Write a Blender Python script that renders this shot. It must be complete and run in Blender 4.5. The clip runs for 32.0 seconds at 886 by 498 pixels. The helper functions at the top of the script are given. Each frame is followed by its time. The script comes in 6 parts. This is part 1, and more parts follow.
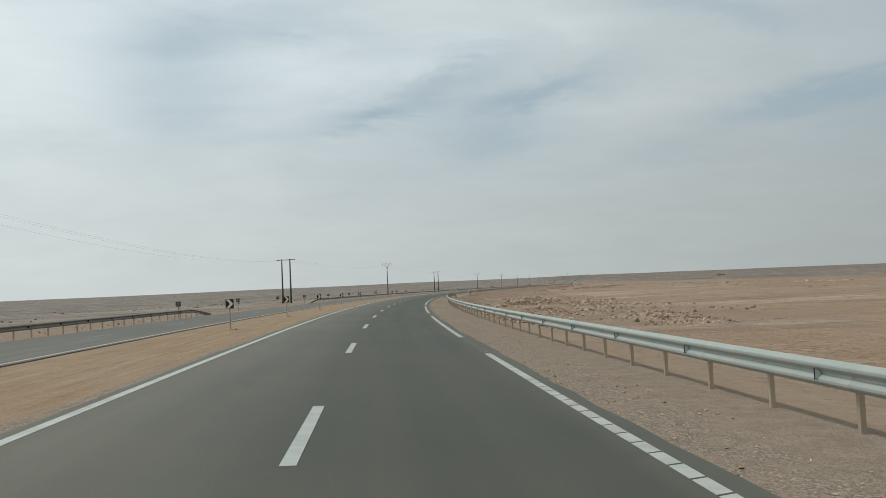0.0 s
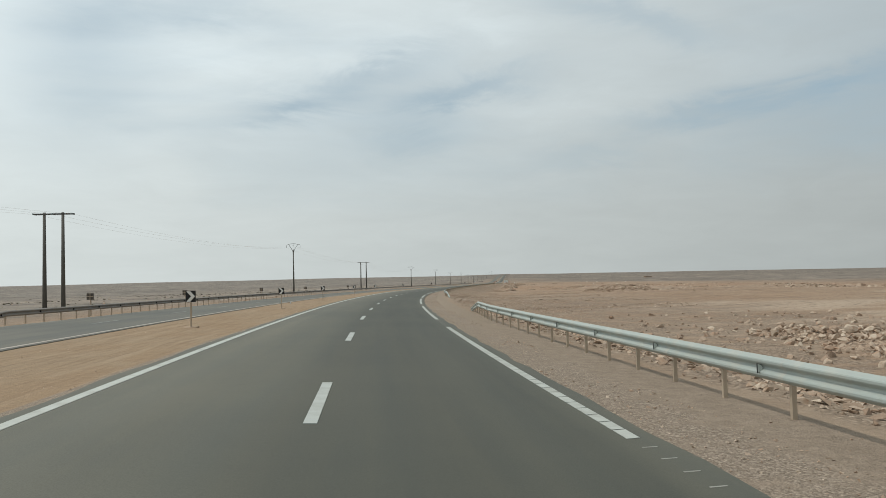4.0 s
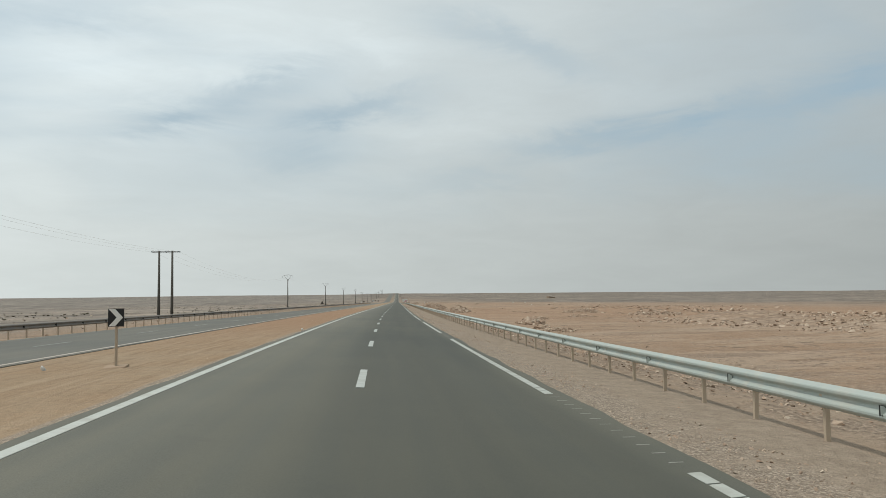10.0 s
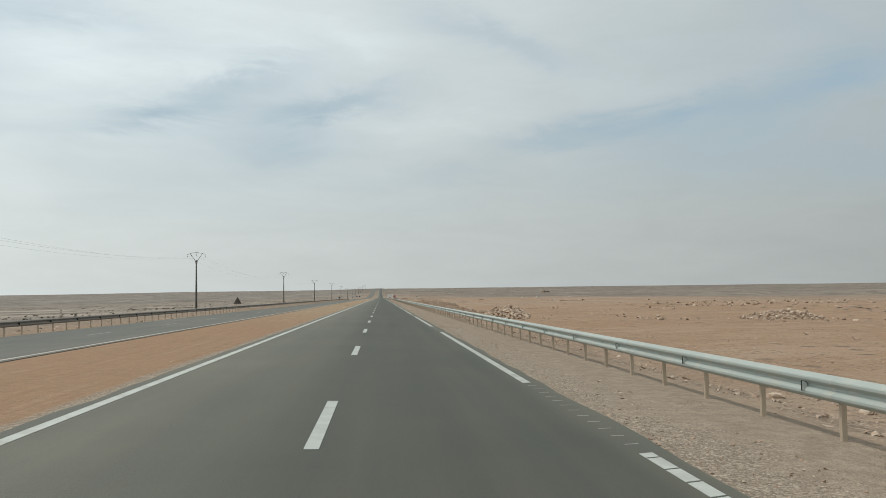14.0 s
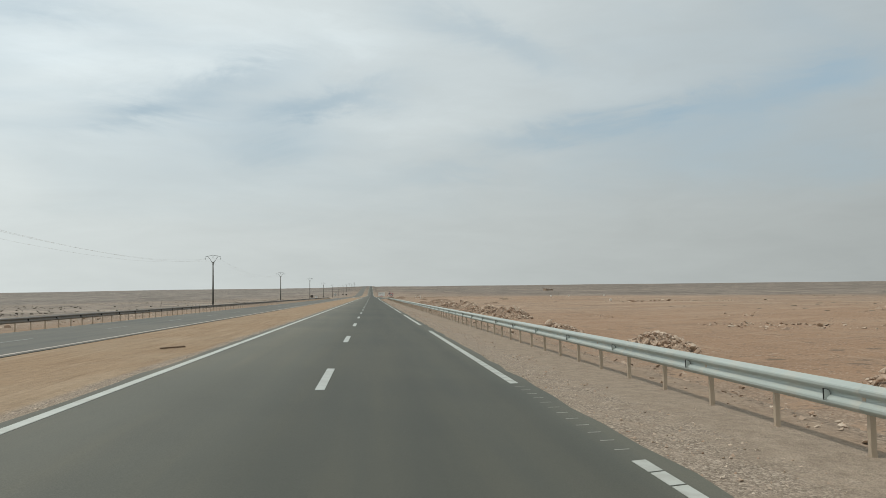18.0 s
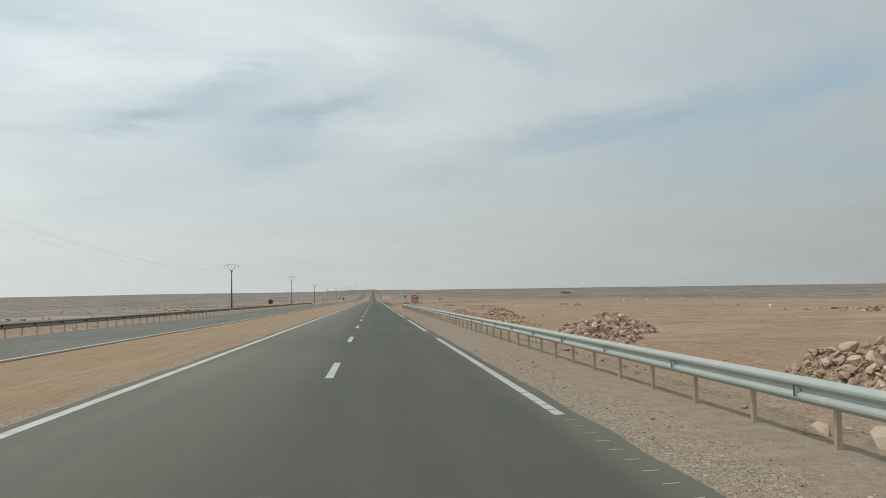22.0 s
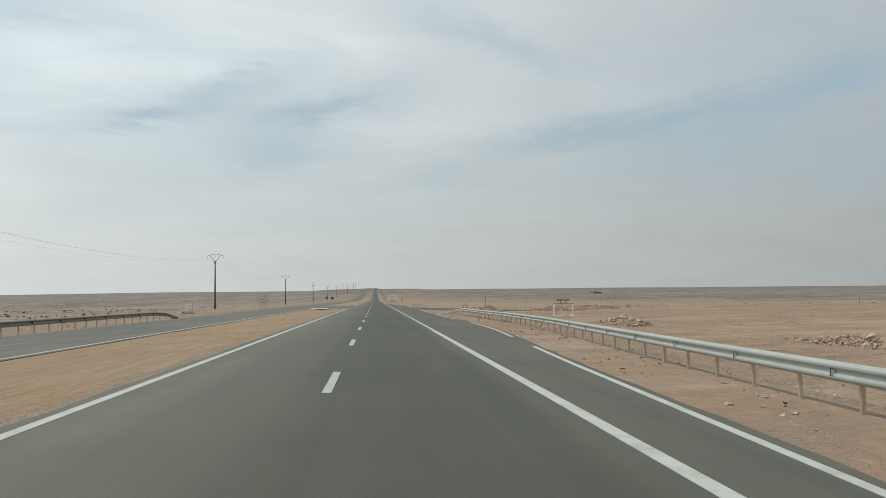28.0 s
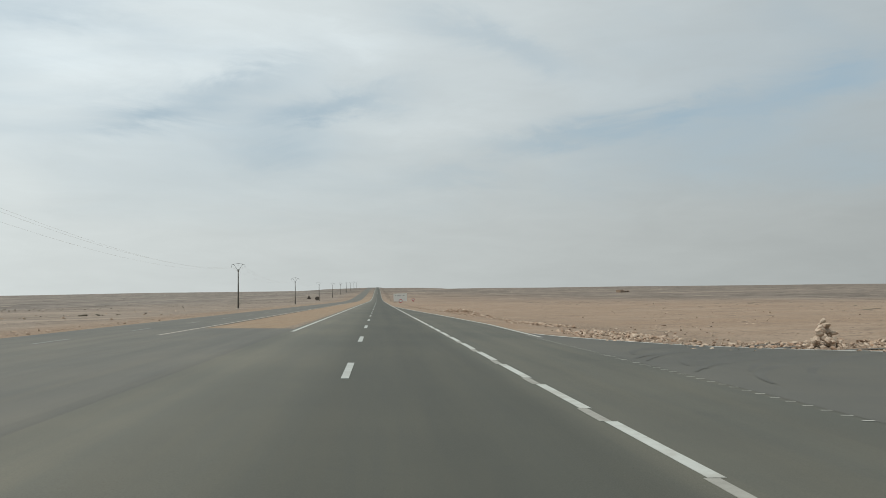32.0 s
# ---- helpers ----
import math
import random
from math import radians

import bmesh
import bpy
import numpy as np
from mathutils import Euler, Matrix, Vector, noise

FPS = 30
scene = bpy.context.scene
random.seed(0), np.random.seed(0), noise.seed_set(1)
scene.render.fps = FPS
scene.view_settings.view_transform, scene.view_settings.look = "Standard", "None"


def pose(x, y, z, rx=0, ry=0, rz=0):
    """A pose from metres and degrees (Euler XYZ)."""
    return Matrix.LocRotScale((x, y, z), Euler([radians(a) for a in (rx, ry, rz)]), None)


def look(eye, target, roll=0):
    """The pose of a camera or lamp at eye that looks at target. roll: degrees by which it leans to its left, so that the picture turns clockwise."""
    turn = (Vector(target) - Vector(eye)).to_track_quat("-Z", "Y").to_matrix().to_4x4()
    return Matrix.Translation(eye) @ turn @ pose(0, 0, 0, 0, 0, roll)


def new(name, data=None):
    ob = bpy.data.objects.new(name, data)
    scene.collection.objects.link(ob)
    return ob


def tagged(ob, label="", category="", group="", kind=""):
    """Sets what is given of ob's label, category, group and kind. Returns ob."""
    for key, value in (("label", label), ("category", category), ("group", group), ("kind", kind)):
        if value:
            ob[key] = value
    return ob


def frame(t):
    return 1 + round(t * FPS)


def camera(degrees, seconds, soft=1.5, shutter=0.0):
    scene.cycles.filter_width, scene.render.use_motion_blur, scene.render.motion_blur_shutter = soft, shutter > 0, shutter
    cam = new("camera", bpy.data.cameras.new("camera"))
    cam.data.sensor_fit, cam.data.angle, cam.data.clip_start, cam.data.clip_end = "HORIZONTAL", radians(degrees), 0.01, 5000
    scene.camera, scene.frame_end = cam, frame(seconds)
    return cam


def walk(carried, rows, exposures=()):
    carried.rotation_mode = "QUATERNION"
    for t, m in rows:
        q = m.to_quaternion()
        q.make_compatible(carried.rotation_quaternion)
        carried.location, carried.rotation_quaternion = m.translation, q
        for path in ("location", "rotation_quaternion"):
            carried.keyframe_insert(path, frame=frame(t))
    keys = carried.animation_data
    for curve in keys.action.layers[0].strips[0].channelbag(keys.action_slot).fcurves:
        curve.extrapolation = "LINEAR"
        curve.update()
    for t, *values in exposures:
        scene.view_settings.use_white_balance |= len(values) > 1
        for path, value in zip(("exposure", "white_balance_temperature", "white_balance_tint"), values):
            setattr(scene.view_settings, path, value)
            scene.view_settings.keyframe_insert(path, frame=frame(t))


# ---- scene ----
cam = camera(59.05, 32.0, soft=0.8)

# seconds, place in metres, turn in degrees
PATH = [
    (0, 0.957, -7.842, 1.757, 92.275, 2.461, -4.723),
    (0.5, 0.919, 6.047, 1.619, 92.406, 1.899, -5.351),
    (1, 0.968, 19.809, 1.482, 91.974, 1.337, -6.07),
    (1.5, 1.205, 33.513, 1.343, 92.158, 1.592, -6.979),
    (2, 1.598, 47.226, 1.205, 91.807, 1.848, -7.278),
    (2.5, 2.134, 61.02, 1.068, 92.237, 1.61, -7.806),
    (3, 2.868, 74.962, 0.928, 91.751, 1.372, -8.756),
    (3.5, 3.776, 88.911, 0.788, 91.798, 1.299, -9.801),
    (5.5, 8.885, 142.808, 0.249, 91.983, 1.004, -12.749),
    (6, 11.019, 158.823, 0.083, 91.121, 0.931, -12.967),
    (6.5, 13.295, 175.163, -0.078, 92.45, 0.797, -13.659),
    (7, 15.663, 190.342, -0.228, 94.254, 0.663, -14.7),
    (7.5, 18.143, 204.721, -0.372, 92.962, 0.83, -15.256),
    (8, 20.616, 218.687, -0.508, 92.797, 0.996, -15.786),
    (8.5, 23.426, 232.639, -0.653, 92.687, 0.723, -16.815),
    (9, 26.368, 246.688, -0.795, 92.732, 0.449, -17.935),
    (9.5, 29.657, 261.167, -0.943, 93.141, 0.511, -18.73),
    (10, 33.185, 275.658, -1.092, 93.189, 0.572, -19.176),
    (10.5, 36.853, 289.755, -1.241, 92.919, 0.646, -19.534),
    (11, 40.499, 303.833, -1.384, 93.005, 0.72, -20.029),
    (11.5, 44.465, 318.03, -1.538, 92.967, 0.593, -20.498),
    (12, 48.373, 332.344, -1.687, 93.095, 0.465, -20.932),
    (12.5, 52.368, 346.71, -1.838, 92.909, 0.991, -21.055),
    (13, 56.546, 361.098, -1.994, 92.821, 1.517, -20.817),
    (13.5, 60.541, 375.603, -2.141, 92.914, 1.194, -20.504),
    (14, 64.641, 390.139, -2.29, 92.817, 0.871, -20.393),
    (14.5, 68.75, 404.699, -2.441, 92.985, 0.882, -20.561),
    (16.5, 85.362, 462.853, -3.049, 92.683, 0.925, -21.114),
    (17, 89.391, 477.275, -3.197, 93.003, 0.935, -21.008),
    (17.5, 93.551, 491.675, -3.349, 92.723, 0.87, -21.037),
    (18, 97.754, 506.275, -3.503, 92.681, 0.805, -21.095),
    (18.5, 101.951, 521.041, -3.656, 92.791, 0.978, -20.883),
    (19, 106.267, 535.89, -3.814, 92.727, 1.152, -20.705),
    (19.5, 110.455, 550.872, -3.968, 92.723, 1.047, -20.535),
    (20, 114.698, 565.804, -4.123, 93.008, 0.941, -20.535),
    (20.5, 118.877, 580.507, -4.276, 92.989, 0.921, -20.644),
    (21, 123.007, 595.191, -4.427, 92.925, 0.901, -20.653),
    (21.5, 127.254, 609.956, -4.583, 92.703, 0.929, -20.733),
    (22, 131.447, 624.835, -4.736, 92.952, 0.957, -20.93),
    (22.5, 135.747, 639.876, -4.894, 92.818, 1.051, -20.923),
    (23, 140.124, 654.912, -5.054, 92.955, 1.144, -20.508),
    (23.5, 144.243, 669.84, -5.205, 92.914, 0.909, -20.362),
    (24, 148.457, 684.728, -5.359, 92.829, 0.674, -20.493),
    (24.5, 152.738, 699.753, -5.516, 92.885, 0.592, -20.529),
    (25, 156.91, 714.76, -5.669, 92.875, 0.51, -20.676),
    (25.5, 161.162, 729.584, -5.824, 92.867, 0.652, -20.777),
    (26, 165.335, 744.159, -5.977, 92.873, 0.795, -20.86),
    (26.5, 169.433, 758.764, -6.127, 92.916, 0.758, -20.789),
    (28.5, 186.012, 817.273, -6.734, 92.993, 0.611, -20.745),
    (29, 190.256, 832.241, -6.89, 93.038, 0.574, -20.672),
    (29.5, 194.5, 847.253, -7.045, 92.635, 0.813, -20.679),
    (30, 198.723, 862.178, -7.2, 92.895, 1.051, -20.615),
    (30.5, 202.897, 877.039, -7.352, 92.776, 1.033, -20.549),
    (31, 207.074, 891.833, -7.505, 92.933, 1.014, -20.474),
    (31.5, 211.224, 906.581, -7.657, 92.877, 0.922, -20.493),
    (32, 215.361, 921.292, -7.809, 92.944, 0.83, -20.606),
]
walk(cam, [(t, pose(x, y, z, rx, ry, rz)) for t, x, y, z, rx, ry, rz in PATH],
     exposures=[(0, -0.2, 6400, 9), (1, -0.15, 6420, 9), (2, -0.04, 6430, 9), (3, -0.07, 6450, 9), (5.5, -0.01, 6490, 9), (9, 0.01, 6500, 9), (32, -0.01, 6500, 10)])

# ---- light ----
SUN_EL, SUN_AZ = 65.0, -78.0          # degrees; azimuth from +y towards +x
world = bpy.data.worlds.new("world")
scene.world = world
world.use_nodes = True


def shader(tree, kind, **inputs):
    """A node of that kind; inputs by index (i0, i1, ...) or name, linked or set."""
    node = tree.nodes.new(kind)
    for key, value in inputs.items():
        if key.startswith("p_"):
            setattr_plain(node, key[2:], value)
            continue
        slot = node.inputs[int(key[1:])] if key[0] == "i" and key[1:].isdigit() else node.inputs[key.replace("_", " ")]
        if isinstance(value, bpy.types.NodeSocket):
            tree.links.new(value, slot)
        else:
            slot.default_value = value
    return node


def setattr_plain(node, key, value):
    if key == "operation":
        node.operation = value
    elif key == "blend":
        node.blend_type = value
    elif key == "data":
        node.data_type = value
    elif key == "dims":
        node.noise_dimensions = value
    elif key == "attribute":
        node.attribute_name = value
    elif key == "feature":
        node.feature = value
    elif key == "clamp":
        node.use_clamp = value


def num(tree, op, a, b=0.0, c=0.0, clamp=False):
    return shader(tree, "ShaderNodeMath", p_operation=op, p_clamp=clamp, i0=a, i1=b, i2=c).outputs[0]


def mix(tree, fac, a, b, blend="MIX"):
    node = shader(tree, "ShaderNodeMix", p_data="RGBA", p_blend=blend)
    for slot, value in ((0, fac), (6, a), (7, b)):
        if isinstance(value, bpy.types.NodeSocket):
            tree.links.new(value, node.inputs[slot])
        else:
            node.inputs[slot].default_value = value if slot == 0 else (*value[:3], 1)
    return node.outputs[2]


def noise_of(tree, vec, scale, detail=4.0, rough=0.55, distort=0.0):
    return shader(tree, "ShaderNodeTexNoise", Vector=vec, Scale=scale, Detail=detail, Roughness=rough, Distortion=distort).outputs[0]


def ramp(tree, x, lo, hi):
    """0 below lo, 1 above hi, smooth."""
    node = shader(tree, "ShaderNodeMapRange", Value=x)
    node.interpolation_type = "SMOOTHSTEP"
    node.inputs[1].default_value, node.inputs[2].default_value = lo, hi
    return node.outputs[0]


def build_sky():
    tr = world.node_tree
    tr.nodes.clear()
    sky = tr.nodes.new("ShaderNodeTexSky")
    sky.sky_type, sky.sun_disc = "NISHITA", False
    sky.sun_elevation, sky.sun_rotation = radians(SUN_EL), radians(SUN_AZ)
    sky.air_density, sky.dust_density, sky.ozone_density = 1.0, 3.0, 1.0
    clear = mix(tr, 1.0, sky.outputs[0], (0.1, 0.1, 0.1), "MULTIPLY")
    way = tr.nodes.new("ShaderNodeTexCoord").outputs["Generated"]
    sep = shader(tr, "ShaderNodeSeparateXYZ", Vector=way)
    x, y, z = sep.outputs
    az = num(tr, "ARCTAN2", x, y)
    el = num(tr, "ARCSINE", z)
    # thin veil of cloud: streaks drawn out along the horizon
    flat = shader(tr, "ShaderNodeCombineXYZ", X=az, Y=num(tr, "MULTIPLY", el, 2.6), Z=0.3).outputs[0]
    tilted = shader(tr, "ShaderNodeMapping", Vector=flat, Rotation=(0, 0, radians(14)), Scale=(1.0, 1.5, 1.0)).outputs[0]
    big = noise_of(tr, tilted, 2.3, 5.0, 0.5, 0.6)
    fine = noise_of(tr, tilted, 9.0, 6.0, 0.6, 0.4)
    warp = num(tr, "MULTIPLY", num(tr, "SUBTRACT", noise_of(tr, flat, 7.0, 5.0, 0.65, 0.5), 0.5), 0.085)

    def patches(rows):
        """Soft patches: azimuth, elevation, half length, half height (degrees), slope, strength."""
        total = None
        for a, e, wa, we, slope, k in rows:
            da = num(tr, "SUBTRACT", az, radians(a))
            de = num(tr, "SUBTRACT", num(tr, "ADD", num(tr, "SUBTRACT", el, radians(e)), warp), num(tr, "MULTIPLY", da, slope))
            da2 = num(tr, "POWER", num(tr, "ABSOLUTE", num(tr, "DIVIDE", da, radians(wa))), 2.0)
            de2 = num(tr, "POWER", num(tr, "ABSOLUTE", num(tr, "DIVIDE", de, radians(we))), 2.0)
            g = num(tr, "MULTIPLY", num(tr, "EXPONENT", num(tr, "MULTIPLY", num(tr, "ADD", da2, de2), -1.0)), k)
            total = g if total is None else num(tr, "ADD", total, g)
        return total

    # blue gaps between the clouds
    open_sky = num(tr, "ADD", num(tr, "MULTIPLY", patches(GAPS), num(tr, "ADD", 0.55, fine)), num(tr, "MULTIPLY", ramp(tr, big, 0.46, 0.8), 0.3), clamp=True)
    # the veil: brighter towards the sun, duller low over the plain
    sx, sy = math.sin(radians(SUN_AZ)), math.cos(radians(SUN_AZ))
    toward = num(tr, "ADD", num(tr, "MULTIPLY", x, sx), num(tr, "MULTIPLY", y, sy))
    lift = num(tr, "MULTIPLY_ADD", toward, 0.48, 1.03)
    low = mix(tr, ramp(tr, el, 0.0, 0.32), LOW, VEIL)
    veil = mix(tr, 1.0, low, shader(tr, "ShaderNodeCombineXYZ", X=lift, Y=lift, Z=lift).outputs[0], "MULTIPLY")
    texture = num(tr, "ADD", num(tr, "MULTIPLY_ADD", fine, 0.16, 0.91), num(tr, "MULTIPLY", patches(BRIGHT), num(tr, "MULTIPLY_ADD", fine, 1.4, 0.3)))
    veil = mix(tr, 1.0, veil, shader(tr, "ShaderNodeCombineXYZ", X=texture, Y=texture, Z=texture).outputs[0], "MULTIPLY")
    blue = mix(tr, 0.25, BLUE, clear)
    colour = mix(tr, num(tr, "MULTIPLY", open_sky, ramp(tr, el, 0.02, 0.16)), veil, blue)
    back = shader(tr, "ShaderNodeBackground", Color=colour, Strength=1.0)
    out = tr.nodes.new("ShaderNodeOutputWorld")
    tr.links.new(back.outputs[0], out.inputs[0])


VEIL, LOW, BLUE = (0.642, 0.708, 0.724), (0.542, 0.582, 0.574), (0.395, 0.52, 0.592)
GAPS = [
    (0, 12.1, 3.6, 0.84, 0.12, 0.44), (5.3, 14.5, 5.2, 1.00, 0.25, 0.34), (12.8, 13.5, 5, 1.07, 0.12, 0.48), (9.2, 10, 4.3, 1.12, 0.1, 0.26),
    (30, 11, 5.6, 0.84, 0.1, 0.44), (37.5, 11.9, 6.1, 0.84, 0.25, 0.32), (46.8, 12.7, 6.5, 1.34, 0.2, 0.56), (49.4, 7.4, 3.9, 1.46, 0, 0.34),
    (21, 18.9, 4.3, 1.34, -0.25, 0.29), (26.8, 16.9, 3.9, 1.00, -0.35, 0.30), (41.2, 16.9, 11.2, 3.35, 0, 0.16), (39, 8.5, 7.8, 2.51, 0, 0.21),
    (21.4, 8, 4.3, 0.78, 0, 0.22), (3.4, 7.4, 8.7, 1.67, 0, 0.10),
    (6.5, 13.0, 11, 3.4, 0.1, 0.24), (42, 10.5, 13, 4.5, 0, 0.3),
    (-14, 14.5, 5.0, 6.0, 0.2, 0.36), (-6, 19, 7, 1.5, 0.2, 0.3),
]
BRIGHT = [
    (-5.2, 15.7, 7.5, 2.48, 0.05, 0.07), (8.4, 16.7, 6.7, 1.24, 0.15, 0.07), (19.8, 11.8, 7.5, 1.16, 0.08, 0.06), (34.8, 13.8, 5.9, 1.08, 0.12, 0.05),
    (2.6, 11, 5.9, 0.91, 0.1, 0.05), (14, 18.1, 4.3, 0.83, -0.2, 0.04), (13.2, 7.6, 7.9, 1.65, 0, 0.025),
]
build_sky()

sun = new("sun", bpy.data.lights.new("sun", "SUN"))
sun.data.energy, sun.data.angle, sun.data.color = 1.85, radians(3.0), (1.0, 0.93, 0.84)
sun.matrix_world = look((0, 0, 0), (-math.sin(radians(SUN_AZ)) * math.cos(radians(SUN_EL)), -math.cos(radians(SUN_AZ)) * math.cos(radians(SUN_EL)), -math.sin(radians(SUN_EL))))
scene.view_settings.exposure = 0.0

# ---- materials ----
MATS = {}


def material(name, colour, rough=0.8, metal=0.0, bump=0.0, scale=8.0, vary=0.25, fine=60.0, dirt=None, spread=0.0, spec=0.35):
    """A surface with grain at two scales, bump, dirt patches, and a spread of tone from object to object."""
    if name in MATS:
        return MATS[name]
    m = bpy.data.materials.new(name)
    m.use_nodes = True
    tr = m.node_tree
    bsdf = tr.nodes["Principled BSDF"]
    pos = tr.nodes.new("ShaderNodeTexCoord").outputs["Object"]
    a, b = noise_of(tr, pos, scale, 4.0, 0.6), noise_of(tr, pos, fine, 3.0, 0.6)
    tone = num(tr, "ADD", num(tr, "MULTIPLY_ADD", a, vary, 1 - vary / 2), num(tr, "MULTIPLY_ADD", b, vary * 0.6, -vary * 0.3))
    if spread:
        rnd = tr.nodes.new("ShaderNodeObjectInfo").outputs["Random"]
        tone = num(tr, "MULTIPLY", tone, num(tr, "MULTIPLY_ADD", rnd, spread, 1 - spread / 2))
    col = mix(tr, 1.0, colour, shader(tr, "ShaderNodeCombineXYZ", X=tone, Y=tone, Z=tone).outputs[0], "MULTIPLY")
    if dirt:
        col = mix(tr, num(tr, "MULTIPLY", ramp(tr, noise_of(tr, pos, scale * 0.6, 5.0, 0.65), 0.42, 0.72), dirt[3]), col, dirt[:3])
    tr.links.new(col, bsdf.inputs["Base Color"])
    bsdf.inputs["Roughness"].default_value, bsdf.inputs["Metallic"].default_value = rough, metal
    bsdf.inputs["Specular IOR Level"].default_value = spec
    if bump:
        bm_ = shader(tr, "ShaderNodeBump", Strength=bump, Distance=0.02, Height=num(tr, "ADD", a, num(tr, "MULTIPLY", b, 0.6)))
        tr.links.new(bm_.outputs[0], bsdf.inputs["Normal"])
    MATS[name] = m
    return m


def ground_material():
    m = bpy.data.materials.new("desert_ground")
    m.use_nodes = True
    tr = m.node_tree
    bsdf = tr.nodes["Principled BSDF"]
    pos = tr.nodes.new("ShaderNodeTexCoord").outputs["Object"]

    def mask(name):
        return shader(tr, "ShaderNodeAttribute", p_attribute=name).outputs["Fac"]

    def grit(cell, low, high):
        """Single stones: every cell its own tone, and the gaps between them."""
        vor = shader(tr, "ShaderNodeTexVoronoi", Vector=pos, Scale=cell)
        return ramp(tr, shader(tr, "ShaderNodeSeparateColor", Color=vor.outputs["Color"]).outputs[0], low, high), vor.outputs["Distance"]

    n1, n2, n3 = noise_of(tr, pos, 0.02, 5.0, 0.6, 0.5), noise_of(tr, pos, 0.22, 6.0, 0.65), noise_of(tr, pos, 2.5, 5.0, 0.7)
    n4, n5 = noise_of(tr, pos, 9.0, 4.0, 0.7), noise_of(tr, pos, 38.0, 3.0, 0.7)
    sand = mix(tr, ramp(tr, n1, 0.35, 0.65), SAND_A, SAND_B)
    sand = mix(tr, num(tr, "MULTIPLY", ramp(tr, n2, 0.45, 0.68), 0.7), sand, SAND_C)
    sand = mix(tr, num(tr, "MULTIPLY", ramp(tr, n3, 0.56, 0.72), 0.45), sand, SAND_PALE)
    wide = shader(tr, "ShaderNodeMapping", Vector=pos, Scale=(0.3, 1, 1)).outputs[0]
    sand = mix(tr, num(tr, "MULTIPLY", ramp(tr, noise_of(tr, wide, 0.07, 8.0, 0.78), 0.50, 0.58), num(tr, "MULTIPLY_ADD", mask("early"), 0.35, 0.5)), sand, SAND_PALE)
    sand = mix(tr, num(tr, "MULTIPLY", ramp(tr, noise_of(tr, wide, 0.16, 8.0, 0.8), 0.51, 0.6), 0.6), sand, (0.19, 0.14, 0.104))
    sand = mix(tr, num(tr, "MULTIPLY", mask("red"), num(tr, "MULTIPLY_ADD", n2, 0.7, 0.15)), sand, (0.305, 0.19, 0.118))
    # tyre tracks and wind streaks along the road
    across = mask("across")
    along = shader(tr, "ShaderNodeCombineXYZ", X=num(tr, "MULTIPLY", across, 1.1), Y=num(tr, "MULTIPLY", shader(tr, "ShaderNodeSeparateXYZ", Vector=pos).outputs[1], 0.05)).outputs[0]
    streak = noise_of(tr, along, 1.0, 5.0, 0.65)
    sand = mix(tr, num(tr, "MULTIPLY", ramp(tr, streak, 0.5, 0.7), 0.5), sand, SAND_D)
    median = mix(tr, ramp(tr, n2, 0.35, 0.7), MED_A, MED_B)
    median = mix(tr, num(tr, "MULTIPLY", ramp(tr, noise_of(tr, along, 3.5, 6.0, 0.75), 0.46, 0.66), 0.6), median, MED_C)
    median = mix(tr, num(tr, "MULTIPLY", ramp(tr, noise_of(tr, along, 2.2, 4.0, 0.6), 0.52, 0.66), 0.6), median, MED_D)
    median = mix(tr, num(tr, "MULTIPLY", mask("rust"), num(tr, "MULTIPLY_ADD", n2, 0.9, 0.1)), median, (0.295, 0.172, 0.105))
    # the open plain: pale flats, grey gravel, dark scrubby bands
    drawn = shader(tr, "ShaderNodeMapping", Vector=pos, Scale=(0.3, 1, 1)).outputs[0]
    plain = mix(tr, ramp(tr, n1, 0.4, 0.6), PLAIN_A, PLAIN_B)
    plain = mix(tr, num(tr, "MULTIPLY", ramp(tr, noise_of(tr, drawn, 0.12, 8.0, 0.8), 0.47, 0.58), 0.9), plain, PLAIN_C)
    plain = mix(tr, num(tr, "MULTIPLY", ramp(tr, noise_of(tr, drawn, 0.035, 5.0, 0.6), 0.55, 0.62), 0.8), plain, PLAIN_D)
    pebble, gap = grit(34.0, 0.0, 1.0)
    pebble2, gap2 = grit(75.0, 0.05, 0.95)
    # packed dust with drifts of grit: coarse beside the asphalt, smooth towards the barrier
    grits = num(tr, "MULTIPLY_ADD", pebble, 0.5, num(tr, "MULTIPLY", pebble2, 0.5))
    gravel = mix(tr, ramp(tr, grits, 0.12, 0.88), GRAVEL_A, GRAVEL_B)
    gravel = mix(tr, num(tr, "MULTIPLY", ramp(tr, pebble, 0.88, 0.97), 0.6), gravel, GRAVEL_C)
    drift = num(tr, "ADD", noise_of(tr, pos, 1.3, 5.0, 0.7), num(tr, "MULTIPLY", mask("verge"), 0.28))
    packed = mix(tr, ramp(tr, n3, 0.35, 0.65), GRAVEL_P, GRAVEL_Q)
    gravel = mix(tr, num(tr, "MULTIPLY", ramp(tr, drift, 0.46, 0.74), 0.85), gravel, packed)
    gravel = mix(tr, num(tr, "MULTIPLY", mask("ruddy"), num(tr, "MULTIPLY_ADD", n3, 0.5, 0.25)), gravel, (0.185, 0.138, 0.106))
    edge = num(tr, "MULTIPLY", num(tr, "SUBTRACT", n2, 0.5), 0.7)
    sand = mix(tr, num(tr, "MULTIPLY", mask("beside"), num(tr, "MULTIPLY_ADD", n3, 0.5, 0.4)), sand, (0.305, 0.24, 0.178))
    col = mix(tr, ramp(tr, num(tr, "ADD", mask("plain"), edge), 0.3, 0.7), sand, plain)
